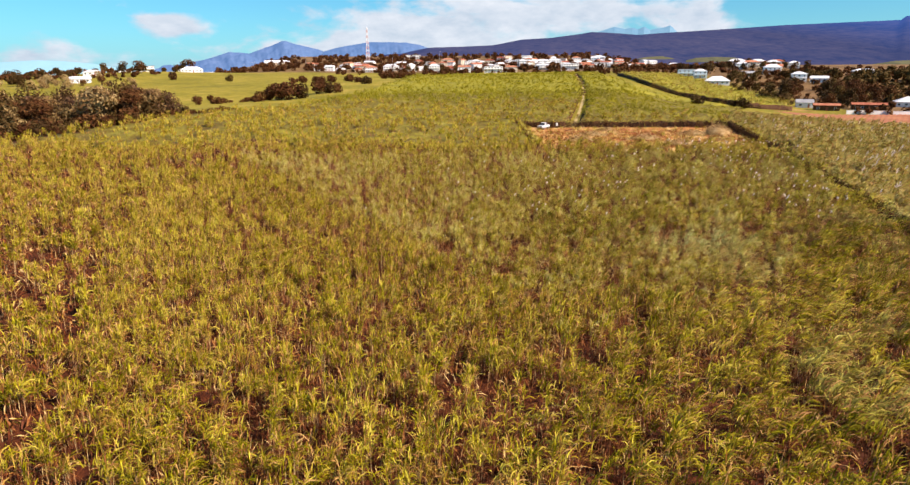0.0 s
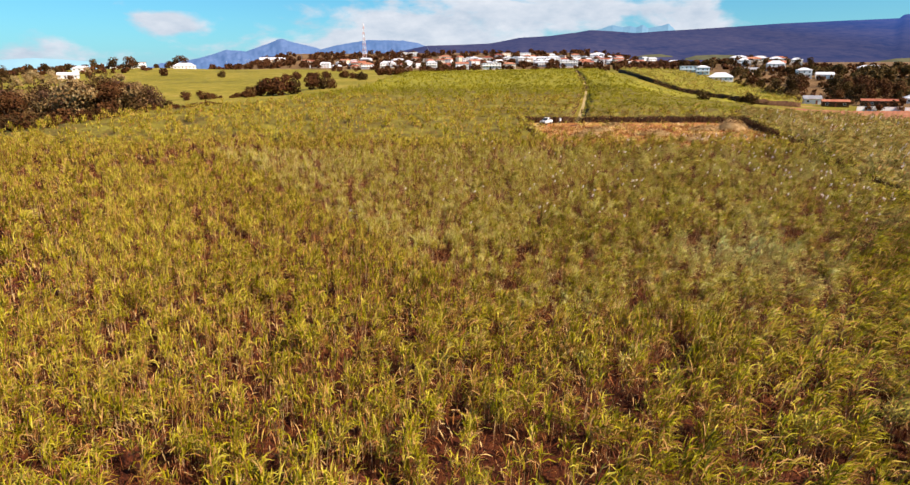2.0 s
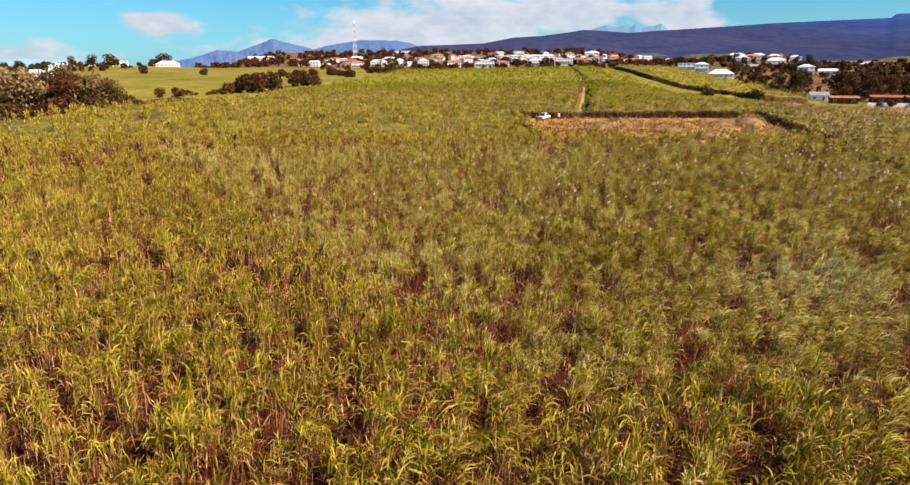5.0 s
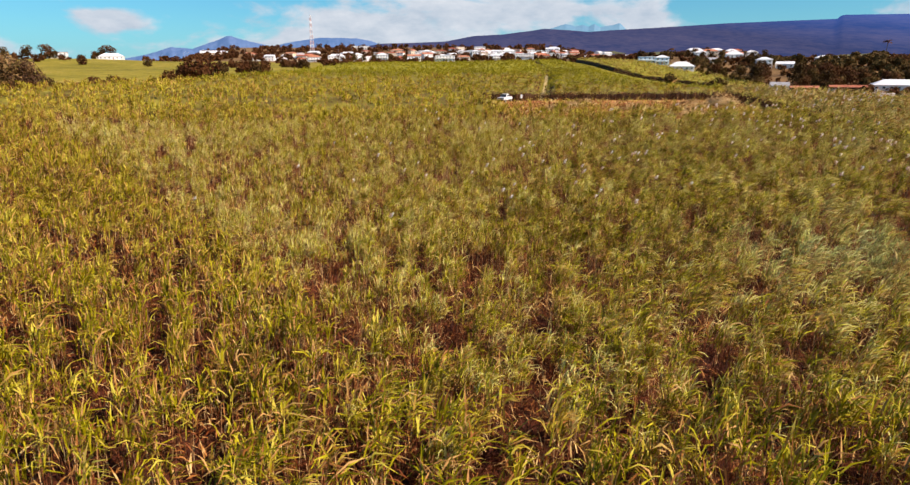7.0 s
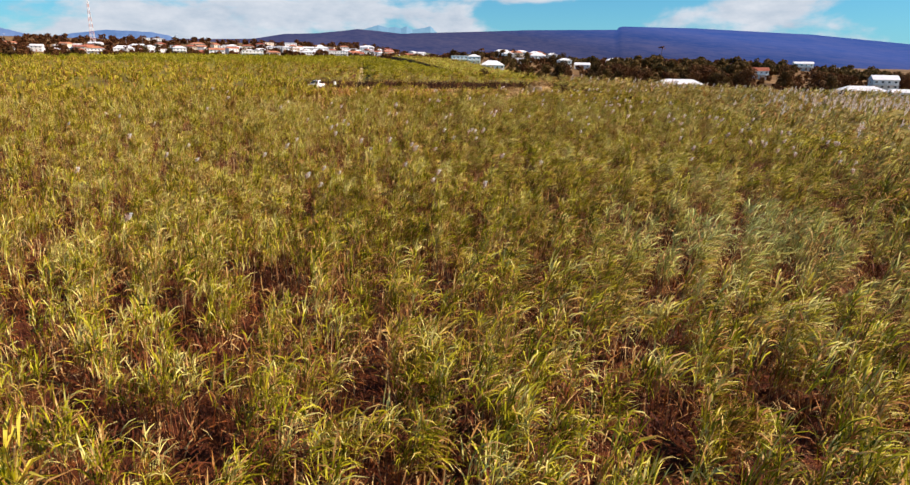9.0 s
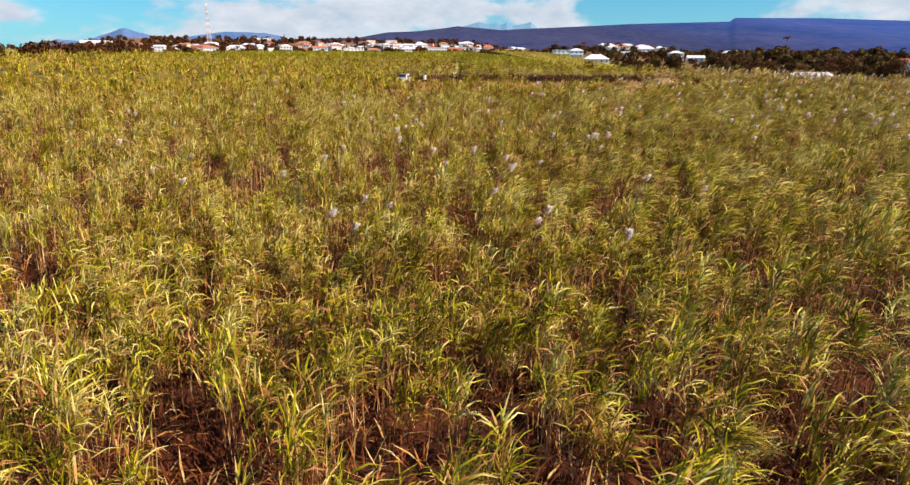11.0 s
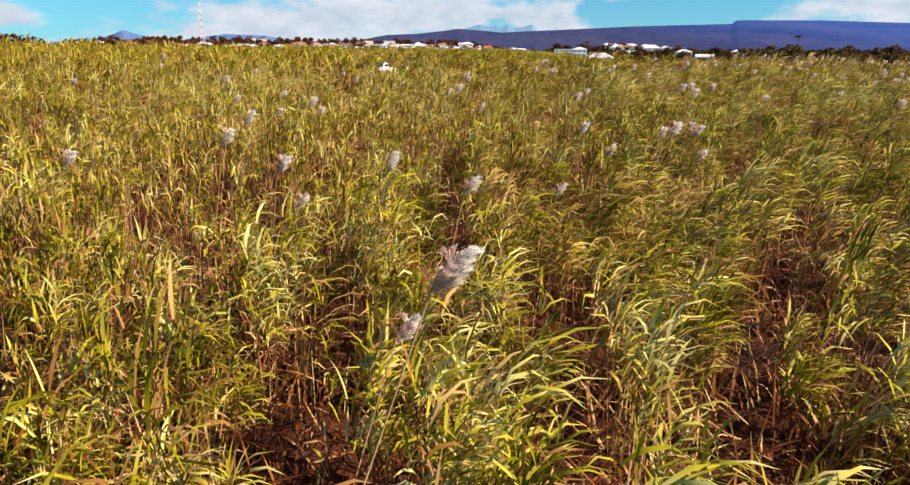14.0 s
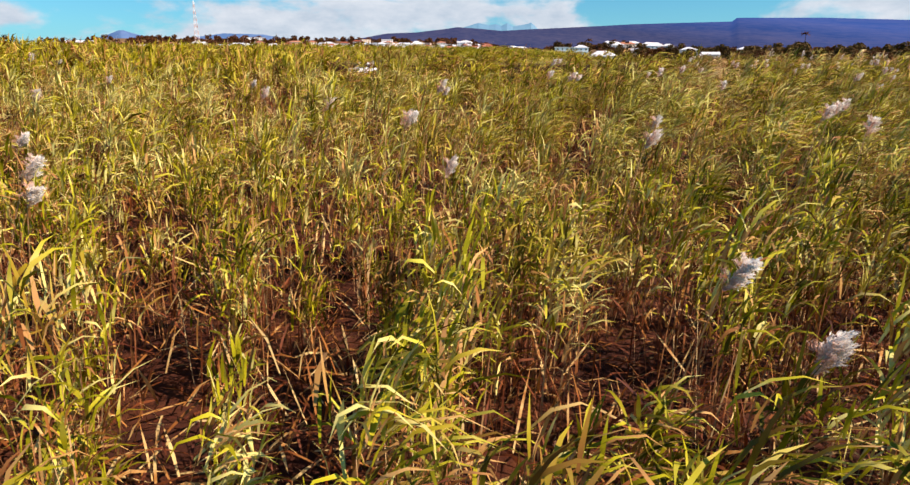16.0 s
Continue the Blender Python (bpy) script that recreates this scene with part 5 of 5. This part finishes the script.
for k in range(150):
    x = rh.uniform(-225, 335) if k < 84 else rh.triangular(-120, 330, 90)
    y = 868 + rh.uniform(0, 125) + (60 if x > 60 else 0)
    pick = rh.random()
    house(x, y, rh.uniform(9, 16), rh.uniform(8, 11), rh.choice((1, 1, 2, 2) if x < -60 else (1, 2, 2, 3)), rh.choice(("hip", "gable", "flat")), WHITE if pick < 0.65 else CREAM, ROOF_W if pick < 0.5 else ROOF_R, W_W if pick < 0.5 else (W_R if pick < 0.65 else C_R), turn=rh.uniform(-35, 35), sides=False)


# ---- white yard walls before the sheds ----
def yard_wall(x0, y0, x1, y1, tall):
    run, turn = math.hypot(x1 - x0, y1 - y0), math.degrees(math.atan2(y1 - y0, x1 - x0))
    ob = thing("yard_wall", "white rendered yard wall in front of the sheds", "wall", "yard walls", pose(x0, y0, float(height((x0 + x1) / 2, (y0 + y1) / 2)), 0, 0, turn))
    part("wall_body", boxed(0, run, -0.1, 0.1, -0.8, tall, bevel=0.02), WHITE, ob)
    part("coping", boxed(-0.05, run + 0.05, -0.16, 0.16, tall, tall + 0.1), WHITE, ob)


yard_wall(214, 336, 224, 335, 2.2)
yard_wall(225.5, 335, 236, 333, 2.0)
yard_wall(237.5, 333, 246, 331.5, 1.8)

# ---- ploughed red field with furrows ----
def furrows(x, y):
    return height(x, y) + 0.14 + 0.14 * np.sin((x * 0.8 - y * 0.6) * 2 * math.pi / 2.4)


tagged(new("ploughed_field", grid_mesh("ploughed_field", np.arange(172, 262, 0.8), np.arange(264, 333, 0.8), furrows, PLOUGH)), "ploughed orange-red field with straight furrows", "field", kind="structure")


# ---- lattice mast over the town ----
def lattice_mast(x, y, tall):
    ob = thing("radio_mast", "tall red and white lattice radio mast", "mast", m=pose(x, y, float(height(x, y)), 0, 0, 12))
    bays = 14
    wide = lambda t: 3.2 * (1 - t) + 0.55 * t
    for k in range(bays):
        t0, t1 = k / bays, (k + 1) / bays
        z0, z1 = tall * t0 - (0.6 if k == 0 else 0), tall * t1
        a, b = wide(t0), wide(t1)
        bm = bmesh.new()
        for sx, sy in ((-1, -1), (1, -1), (1, 1), (-1, 1)):
            tube(bm, (sx * a, sy * a, z0), (sx * b, sy * b, z1), 0.30, 0.24, 6)
            nx, ny = -sy, sx
            tube(bm, (sx * a, sy * a, z0), (nx * b, ny * b, z1), 0.12, sides=5)
            tube(bm, (nx * a, ny * a, z0), (sx * b, sy * b, z1), 0.12, sides=5)
            tube(bm, (sx * b, sy * b, z1), (nx * b, ny * b, z1), 0.12, sides=5)
        part("mast_section", bm, MAST_R if k % 2 == 0 and k > 1 else MAST_W, ob)
    part("antenna", tube(bmesh.new(), (0, 0, tall), (0, 0, tall + 4), 0.16, 0.06, 6), MAST_W, ob)
    for k, (z, a) in enumerate(((tall * 0.97, 0), (tall * 0.95, 2.1), (tall * 0.96, 4.2), (tall * 0.80, 1.0))):
        bm = tube(bmesh.new(), (math.cos(a) * 1.0, math.sin(a) * 1.0, z - 1.1), (math.cos(a) * 1.0, math.sin(a) * 1.0, z + 1.1), 0.32, sides=8)
        part("aerial_panel", bm, MAST_W, ob)


lattice_mast(-135.6, 995.8, 57.0)


def light_pole():
    ob = thing("street_lamp", "tall pale street lamp at the edge of the town", "street lamp", "street lamps")
    part("pole", tube(bmesh.new(), (0, 0, -0.5), (0, 0, 13), 0.20, 0.12, 8), STEEL, ob)
    part("arm", tube(bmesh.new(), (0, 0, 12.9), (1.6, 0, 13.4), 0.09, 0.07, 6), STEEL, ob)
    part("lamp_head", boxed(1.4, 2.4, -0.22, 0.22, 13.3, 13.55, bevel=0.05), WHITE, ob)
    return ob


pole = light_pole()
for x, y in ((-348, 980), (-322, 962), (-318, 985), (-305, 960), (-292, 985), (-235, 1000), (-60, 1010), (-78, 1000), (-96, 985), (-40, 1090), (-25, 1085), (-260, 1020)):
    placed(pole, x, y, 30, 1.0)


# ---- the pickup in the cut plot ----
def pickup(x, y, turn):
    """Built along x, nose at +x."""
    z = float(height(x, y)) + 0.12
    ob = thing("pickup_truck", "white pickup truck parked in the cut plot", "truck", m=pose(x, y, z, 0, 0, turn) @ Matrix.Diagonal((1.12, 1.12, 1.12, 1)))
    body = bmesh.new()
    box(body, 0.75, 2.45, -0.86, 0.86, 0.45, 1.02, bevel=0.09)
    box(body, -0.95, 0.80, -0.86, 0.86, 0.45, 1.08, bevel=0.05)
    part("body", body, PAINT, ob)
    cab = bmesh.new()
    v = []
    for s in (-1, 1):
        v.append([cab.verts.new(p) for p in ((-0.95, s * 0.82, 1.06), (0.98, s * 0.82, 1.04), (0.28, s * 0.70, 1.72), (-0.80, s * 0.70, 1.74))])
    cab.faces.new(v[0][::-1])
    cab.faces.new(v[1])
    for i in range(4):
        cab.faces.new((v[0][i], v[0][(i + 1) % 4], v[1][(i + 1) % 4], v[1][i]))
    bmesh.ops.recalc_face_normals(cab, faces=cab.faces)
    bmesh.ops.bevel(cab, geom=list(cab.edges), offset=0.05, segments=2, affect="EDGES")
    part("cab", cab, PAINT, ob)
    glass = bmesh.new()
    a = [glass.verts.new(p) for p in ((0.90, -0.70, 1.14), (0.90, 0.70, 1.14), (0.36, 0.62, 1.67), (0.36, -0.62, 1.67))]
    b = [glass.verts.new((q.co.x + 0.05, q.co.y, q.co.z + 0.03)) for q in a]
    for i in range(4):
        glass.faces.new((a[i], a[(i + 1) % 4], b[(i + 1) % 4], b[i]))
    glass.faces.new(b)
    part("windscreen", glass, GLASS, ob)
    for s in (-1, 1):
        part("side_window", boxed(-0.70, 0.35, s * 0.79 - 0.02, s * 0.79 + 0.02, 1.16, 1.55, bevel=0.015), GLASS, ob)
        part("headlight", boxed(2.40, 2.47, s * 0.66 - 0.14, s * 0.66 + 0.14, 0.74, 0.90, bevel=0.02), GLASS, ob)
        part("bed_side", boxed(-2.45, -0.97, s * 0.84 - 0.04, s * 0.84 + 0.04, 0.50, 1.08, bevel=0.02), PAINT, ob)
    part("bed_floor", boxed(-2.45, -0.97, -0.80, 0.80, 0.50, 0.60), PAINT, ob)
    part("tailgate", boxed(-2.50, -2.44, -0.82, 0.82, 0.50, 1.08, bevel=0.02), PAINT, ob)
    part("bumper", boxed(2.42, 2.56, -0.84, 0.84, 0.38, 0.58, bevel=0.04), RUBBER, ob)
    part("grille", boxed(2.43, 2.475, -0.48, 0.48, 0.66, 0.90), RUBBER, ob)
    for wx in (1.55, -1.60):
        for s in (-1, 1):
            wheel = part("wheel", tube(bmesh.new(), (wx, s * 0.66, 0.27), (wx, s * 0.90, 0.27), 0.36, sides=18), RUBBER, ob)
            part("rim", tube(bmesh.new(), (wx, s * 0.89, 0.27), (wx, s * 0.915, 0.27), 0.20, sides=14), STEEL, wheel)
    return ob


pickup(28.4, 195.5, -122)
# stand-in for an unidentified white-over-dark shape; drum and stand are made up
drum = thing("water_drum", "unidentified white-over-dark upright shape beside the truck", "drum", m=pose(33.0, 197.4, float(height(33.0, 197.4)) + 0.1))
part("white_upper", tube(bmesh.new(), (0, 0, 0.8), (0, 0, 1.7), 0.32, 0.30, 14), PAINT, drum)
stand = bmesh.new()
for sx in (-0.25, 0.25):
    for sy in (-0.25, 0.25):
        box(stand, sx - 0.05, sx + 0.05, sy - 0.05, sy + 0.05, -0.15, 0.72)
box(stand, -0.38, 0.38, -0.38, 0.38, 0.72, 0.80)
part("stand", stand, RUBBER, drum)

# ---- the cut plot: straw and heaps of cane trash ----
tagged(new("cut_plot", grid_mesh("cut_plot", np.arange(CUT[0] - 1, CUT[1] + 1, 1.2), np.arange(CUT[2] - 1, CUT[3] + 1.3, 1.2), lambda x, y: height(x, y) + 0.12 + 0.10 * patchy(x, y, 1.6), STRAW)), "orange-brown straw litter on the harvested plot", "stubble", kind="structure")


def trash(name, x, y, tall, wide, long, label):
    n = len(x)
    base = np.stack([x, y, height(x, y) + 0.08], -1)
    u = lambda a, b: rng.uniform(a, b, n)
    v, q, t = ribbons(base, u(0, 6.28), long * u(0.5, 1.2), u(0.3, 1.4), u(0.4, 2.6), np.full(n, wide) * u(0.7, 1.3), u(0, 0.2), 2)
    return stuff(name, raw_mesh(name, v, q, t, [STRAW]), label, "straw")


hx, hy, _ = stools(CUT[0], CUT[1], CUT[2], CUT[3], 7.0, lambda x, y: in_cut(x, y) & ((y < 188) | (rng.random(len(x)) < 0.35)) & ((x - 28.4) ** 2 + (y - 193) ** 2 > 20), 9, 0.5)
trash("straw_litter", hx, hy, 1, 0.16, 1.35, "tangled orange-brown straw on the harvested plot")


gx, gy, _ = stools(CUT[0], CUT[1], CUT[2], CUT[3], 0.9, in_cut, 6, 0.4)
stuff("cane_regrowth", raw_mesh("cane_regrowth", *ribbons(np.stack([gx, gy, height(gx, gy) + 0.1], -1), rng.uniform(0, 6.28, len(gx)), rng.uniform(0.7, 1.7, len(gx)), rng.uniform(0.9, 1.5, len(gx)), rng.uniform(0.2, 1.5, len(gx)), np.full(len(gx), 0.15), rng.uniform(0.0, 0.3, len(gx)), 2), [LEAF]), "yellow-green cane shoots left in the harvested plot", "sugarcane")


def heap(x, y, rx, ry, tall, seed, label):
    """A heap of dry cane tops."""
    r = np.random.default_rng(seed)
    n = 900
    a, k = r.uniform(0, 2 * math.pi, n), np.sqrt(r.random(n))
    px, py = k * np.cos(a) * rx, k * np.sin(a) * ry
    pz = tall * (1 - k ** 2) * r.uniform(0.7, 1.05, n)
    v, q, t = ribbons(np.stack([px, py, pz], -1), r.uniform(0, 6.28, n), r.uniform(0.6, 1.3, n), r.uniform(-0.2, 0.9, n), r.uniform(0.2, 1.6, n), np.full(n, 0.14), r.uniform(0, 0.2, n), 2)
    ob = tagged(new("straw_heap"), label, "straw heap", "heaps in the cut plot")
    ob.matrix_basis = pose(x, y, float(height(x, y)) + 0.1)
    core = bmesh.new()
    bmesh.ops.create_icosphere(core, subdivisions=3, radius=1.0, matrix=Matrix.Diagonal((rx * 0.8, ry * 0.8, tall * 0.6, 1)))
    for w in core.verts:
        w.co *= 1 + 0.14 * noise.noise(w.co * 1.3 + Vector((seed, 0, 0)))
    part("heap_core", core, PALE_STRAW, ob, smooth=True)
    tops = new("loose_straw", raw_mesh("loose_straw", v, q, t, [PALE_STRAW]))
    tops.parent = ob


heap(78, 181, 4.6, 4.5, 3.3, 1, "pale heap of dry cane tops at the corner of the plot")
heap(70, 180, 5.0, 2.2, 1.5, 2, "pale heap of dry cane tops in the plot")
heap(53, 170, 5.0, 2.4, 1.5, 3, "straw-coloured heap of cane tops in the plot")
heap(40, 178, 4.5, 2.0, 1.1, 4, "straw-coloured heap of cane tops in the plot")
heap(60, 160, 5.0, 2.5, 1.9, 6, "straw-coloured heap of cane tops in the plot")
heap(34, 166, 4.0, 2.2, 1.6, 7, "straw-coloured heap of cane tops in the plot")
heap(47, 190, 3.0, 1.8, 0.9, 5, "straw-coloured heap of cane tops in the plot")


# ---- flower plumes of the cane ----
def plume(seed):
    r = np.random.default_rng(seed)
    ob = thing("cane_plume", "silky pale pink-white sugarcane flower plume swept by wind", "plume", "cane plumes")
    part("stem", tube(bmesh.new(), (0, 0, -2.3), (0.04, 0, 0.15), 0.012, 0.007, 5), STALK, ob)
    # short silky hairs along arching branches that stream downwind
    n, tuft = 38, 60
    up = np.sort(r.random(n)) ** 0.9
    way = np.where(r.random(n) < 0.75, DOWNWIND + r.normal(0, 0.7, n), r.uniform(0, 6.28, n))
    span = (0.30 - 0.12 * up) * r.uniform(0.7, 1.1, n)
    ix = np.repeat(np.arange(n), tuft)
    f = r.random(n * tuft)
    out, lift = span[ix] * f * 0.62, span[ix] * (f * 0.95 - 0.45 * f ** 2)
    base = np.stack([0.04 + 0.12 * up[ix] + np.cos(way[ix]) * out, np.sin(way[ix]) * out, 0.02 + 0.34 * up[ix] + lift], -1) + r.normal(0, 0.012, (n * tuft, 3))
    m = n * tuft
    silk = ribbons(base, way[ix] + r.normal(0, 0.6, m), r.uniform(0.03, 0.06, m), r.uniform(0.3, 1.3, m), r.uniform(-0.2, 0.8, m), np.full(m, 0.013), r.uniform(0.1, 0.5, m), 2)
    fluff = new("silk", raw_mesh("silk", *silk, [PLUME]))
    fluff.parent = ob
    return ob


plumes = [plume(100 + k) for k in range(6)]
rp = random.Random(21)


def plume_at(x, y, k, big=1.0, top=None):
    """A plume over the canopy, or with its middle at the height top."""
    if x < float(lane_x(y)) - 2 and bool(in_cut(np.array(x), np.array(y))):
        return
    s = rp.uniform(0.8, 1.2) * big
    t = plumes[k % 6]
    z = float(height(x, y)) + rp.uniform(3.1, 3.7) if top is None else top - 0.25 * s
    m = pose(x, y, z, rp.uniform(-12, 12), rp.uniform(2, 22), rp.uniform(-25, 25)) @ Matrix.Diagonal((s, s, s, 1))
    if not t.get("used"):
        t["used"] = 1
        t.matrix_basis = m
    else:
        copy_thing(t, m).scale = (s, s, s)


# those that the low flight passes
for k, (x, y, z) in enumerate(((19.9, 89.6, -1.27), (19.8, 90.5, -1.95), (22.4, 87.6, -1.9), (19.1, 92.2, 0.02), (19.0, 94.1, -1.38), (26.8, 105.0, -0.94), (27.9, 103.4, -0.02), (28.0, 104.0, -0.3), (15.8, 103.6, -0.15), (24.0, 102.0, -1.4), (24.4, 118.7, 0.37), (46.1, 116.8, 0.23), (12.5, 91.3, -2.0), (30.6, 95.4, -2.0))):
    plume_at(x, y, k, 1.1, z)
for k, (x, y) in enumerate(((26.2, 105.7), (16.7, 112.9), (17.8, 110.3), (20.1, 123.2), (29.9, 113.9), (28.3, 111.3), (34.0, 111.8), (23.9, 113.7), (22.2, 120.0), (26.2, 121.9), (24.3, 111.1), (41.2, 131.1), (37.5, 122.1), (35.4, 114.4), (38.8, 117.6), (14.5, 125.5), (17.3, 100.6))):
    plume_at(x, y, k)
for k, (x, y) in enumerate(((19.5, 100.2), (17.7, 99.0), (27.6, 101.4), (30.5, 106.5), (16.8, 108.4), (14.9, 113.2), (13.3, 122.3), (26.5, 122.9), (20.8, 98.4), (34.5, 113.7), (39.4, 114.3), (9.6, 96.3), (11.4, 99.7), (12.5, 102.7), (14.1, 92.9), (16.0, 106.7), (41.8, 109.0), (38.6, 102.2), (26.7, 94.3), (13.0, 92.4), (11.6, 90.2))):
    plume_at(x, y, k + 3)
for k, (x, y, z) in enumerate(((28.9, 104.9, -0.3), (29.8, 105.1, -0.3), (18.1, 109.7, 0.1), (26.3, 123.0, 1.0))):
    plume_at(x, y, k + 2, 1.1, z)
# the row along the crest beside the lane
for k in range(24):
    plume_at(50 + 1.2 * k + rp.uniform(-1, 1), 147.5 - rp.uniform(0, 5), k, 1.15)
for k in range(26):
    plume_at(83 + 1.1 * k + rp.uniform(-1, 1), 152 + 0.8 * k + rp.uniform(-4, 4), k, 1.15)
for k in range(70):
    x, y = rp.uniform(-14, 62), rp.uniform(84, 140)
    if abs(x - 22) > 15 or y > 124:
        plume_at(x, y, k)
for k in range(20):
    y = rp.uniform(84, 130)
    plume_at(float(lane_x(y)) - 3 - abs(rp.gauss(0, 9)), y, k)
for k in range(26):
    plume_at(min(rp.gauss(57, 5), 64), rp.gauss(101, 8), k, 1.1)
for k in range(26):
    y = rp.gauss(128, 8)
    plume_at(min(rp.gauss(60, 7), float(lane_x(y)) - 2), y, k, 1.1)


def far_plumes(x, y):
    """Plumes too far and too many to count: tufts of silk over the grey-green cane."""
    n, tuft = len(x), 12
    ix = np.repeat(np.arange(n), tuft)
    m = n * tuft
    up = rng.random(m)
    size = rng.uniform(0.8, 1.5, n)[ix]
    foot = height(x, y) + 3.0 * stature(x, y) + rng.uniform(0.0, 0.7, n)
    base = np.stack([x[ix] + 0.22 * up * size, y[ix] + rng.normal(0, 0.03, m), foot[ix] + 0.75 * up * size], -1)
    silk = ribbons(base, DOWNWIND + rng.normal(0, 1.3, m), (0.55 - 0.3 * up) * size, rng.uniform(0.8, 1.5, m), rng.uniform(-0.2, 1.2, m), np.full(m, 0.16), rng.uniform(0.1, 0.5, m), 2)
    stuff("far_cane_plumes", raw_mesh("far_cane_plumes", *silk, [FAR_PLUME]), "pale pinkish cane plumes over the grey-green field", "plume")


ex, ey = scatter(66, 190, 84, 200, 0.014, lambda x, y: lane_field(x, y))
cx, cy = rng.normal(104, 9, 170), rng.normal(122, 8, 170)
ry = rng.uniform(95, 262, 260)
rx = 117 + 0.27 * ry - rng.uniform(0, 5, 260)
fx, fy = np.concatenate([ex, cx, rx]), np.concatenate([ey, cy, ry])
ok = lane_field(fx, fy)
far_plumes(fx[ok], fy[ok])
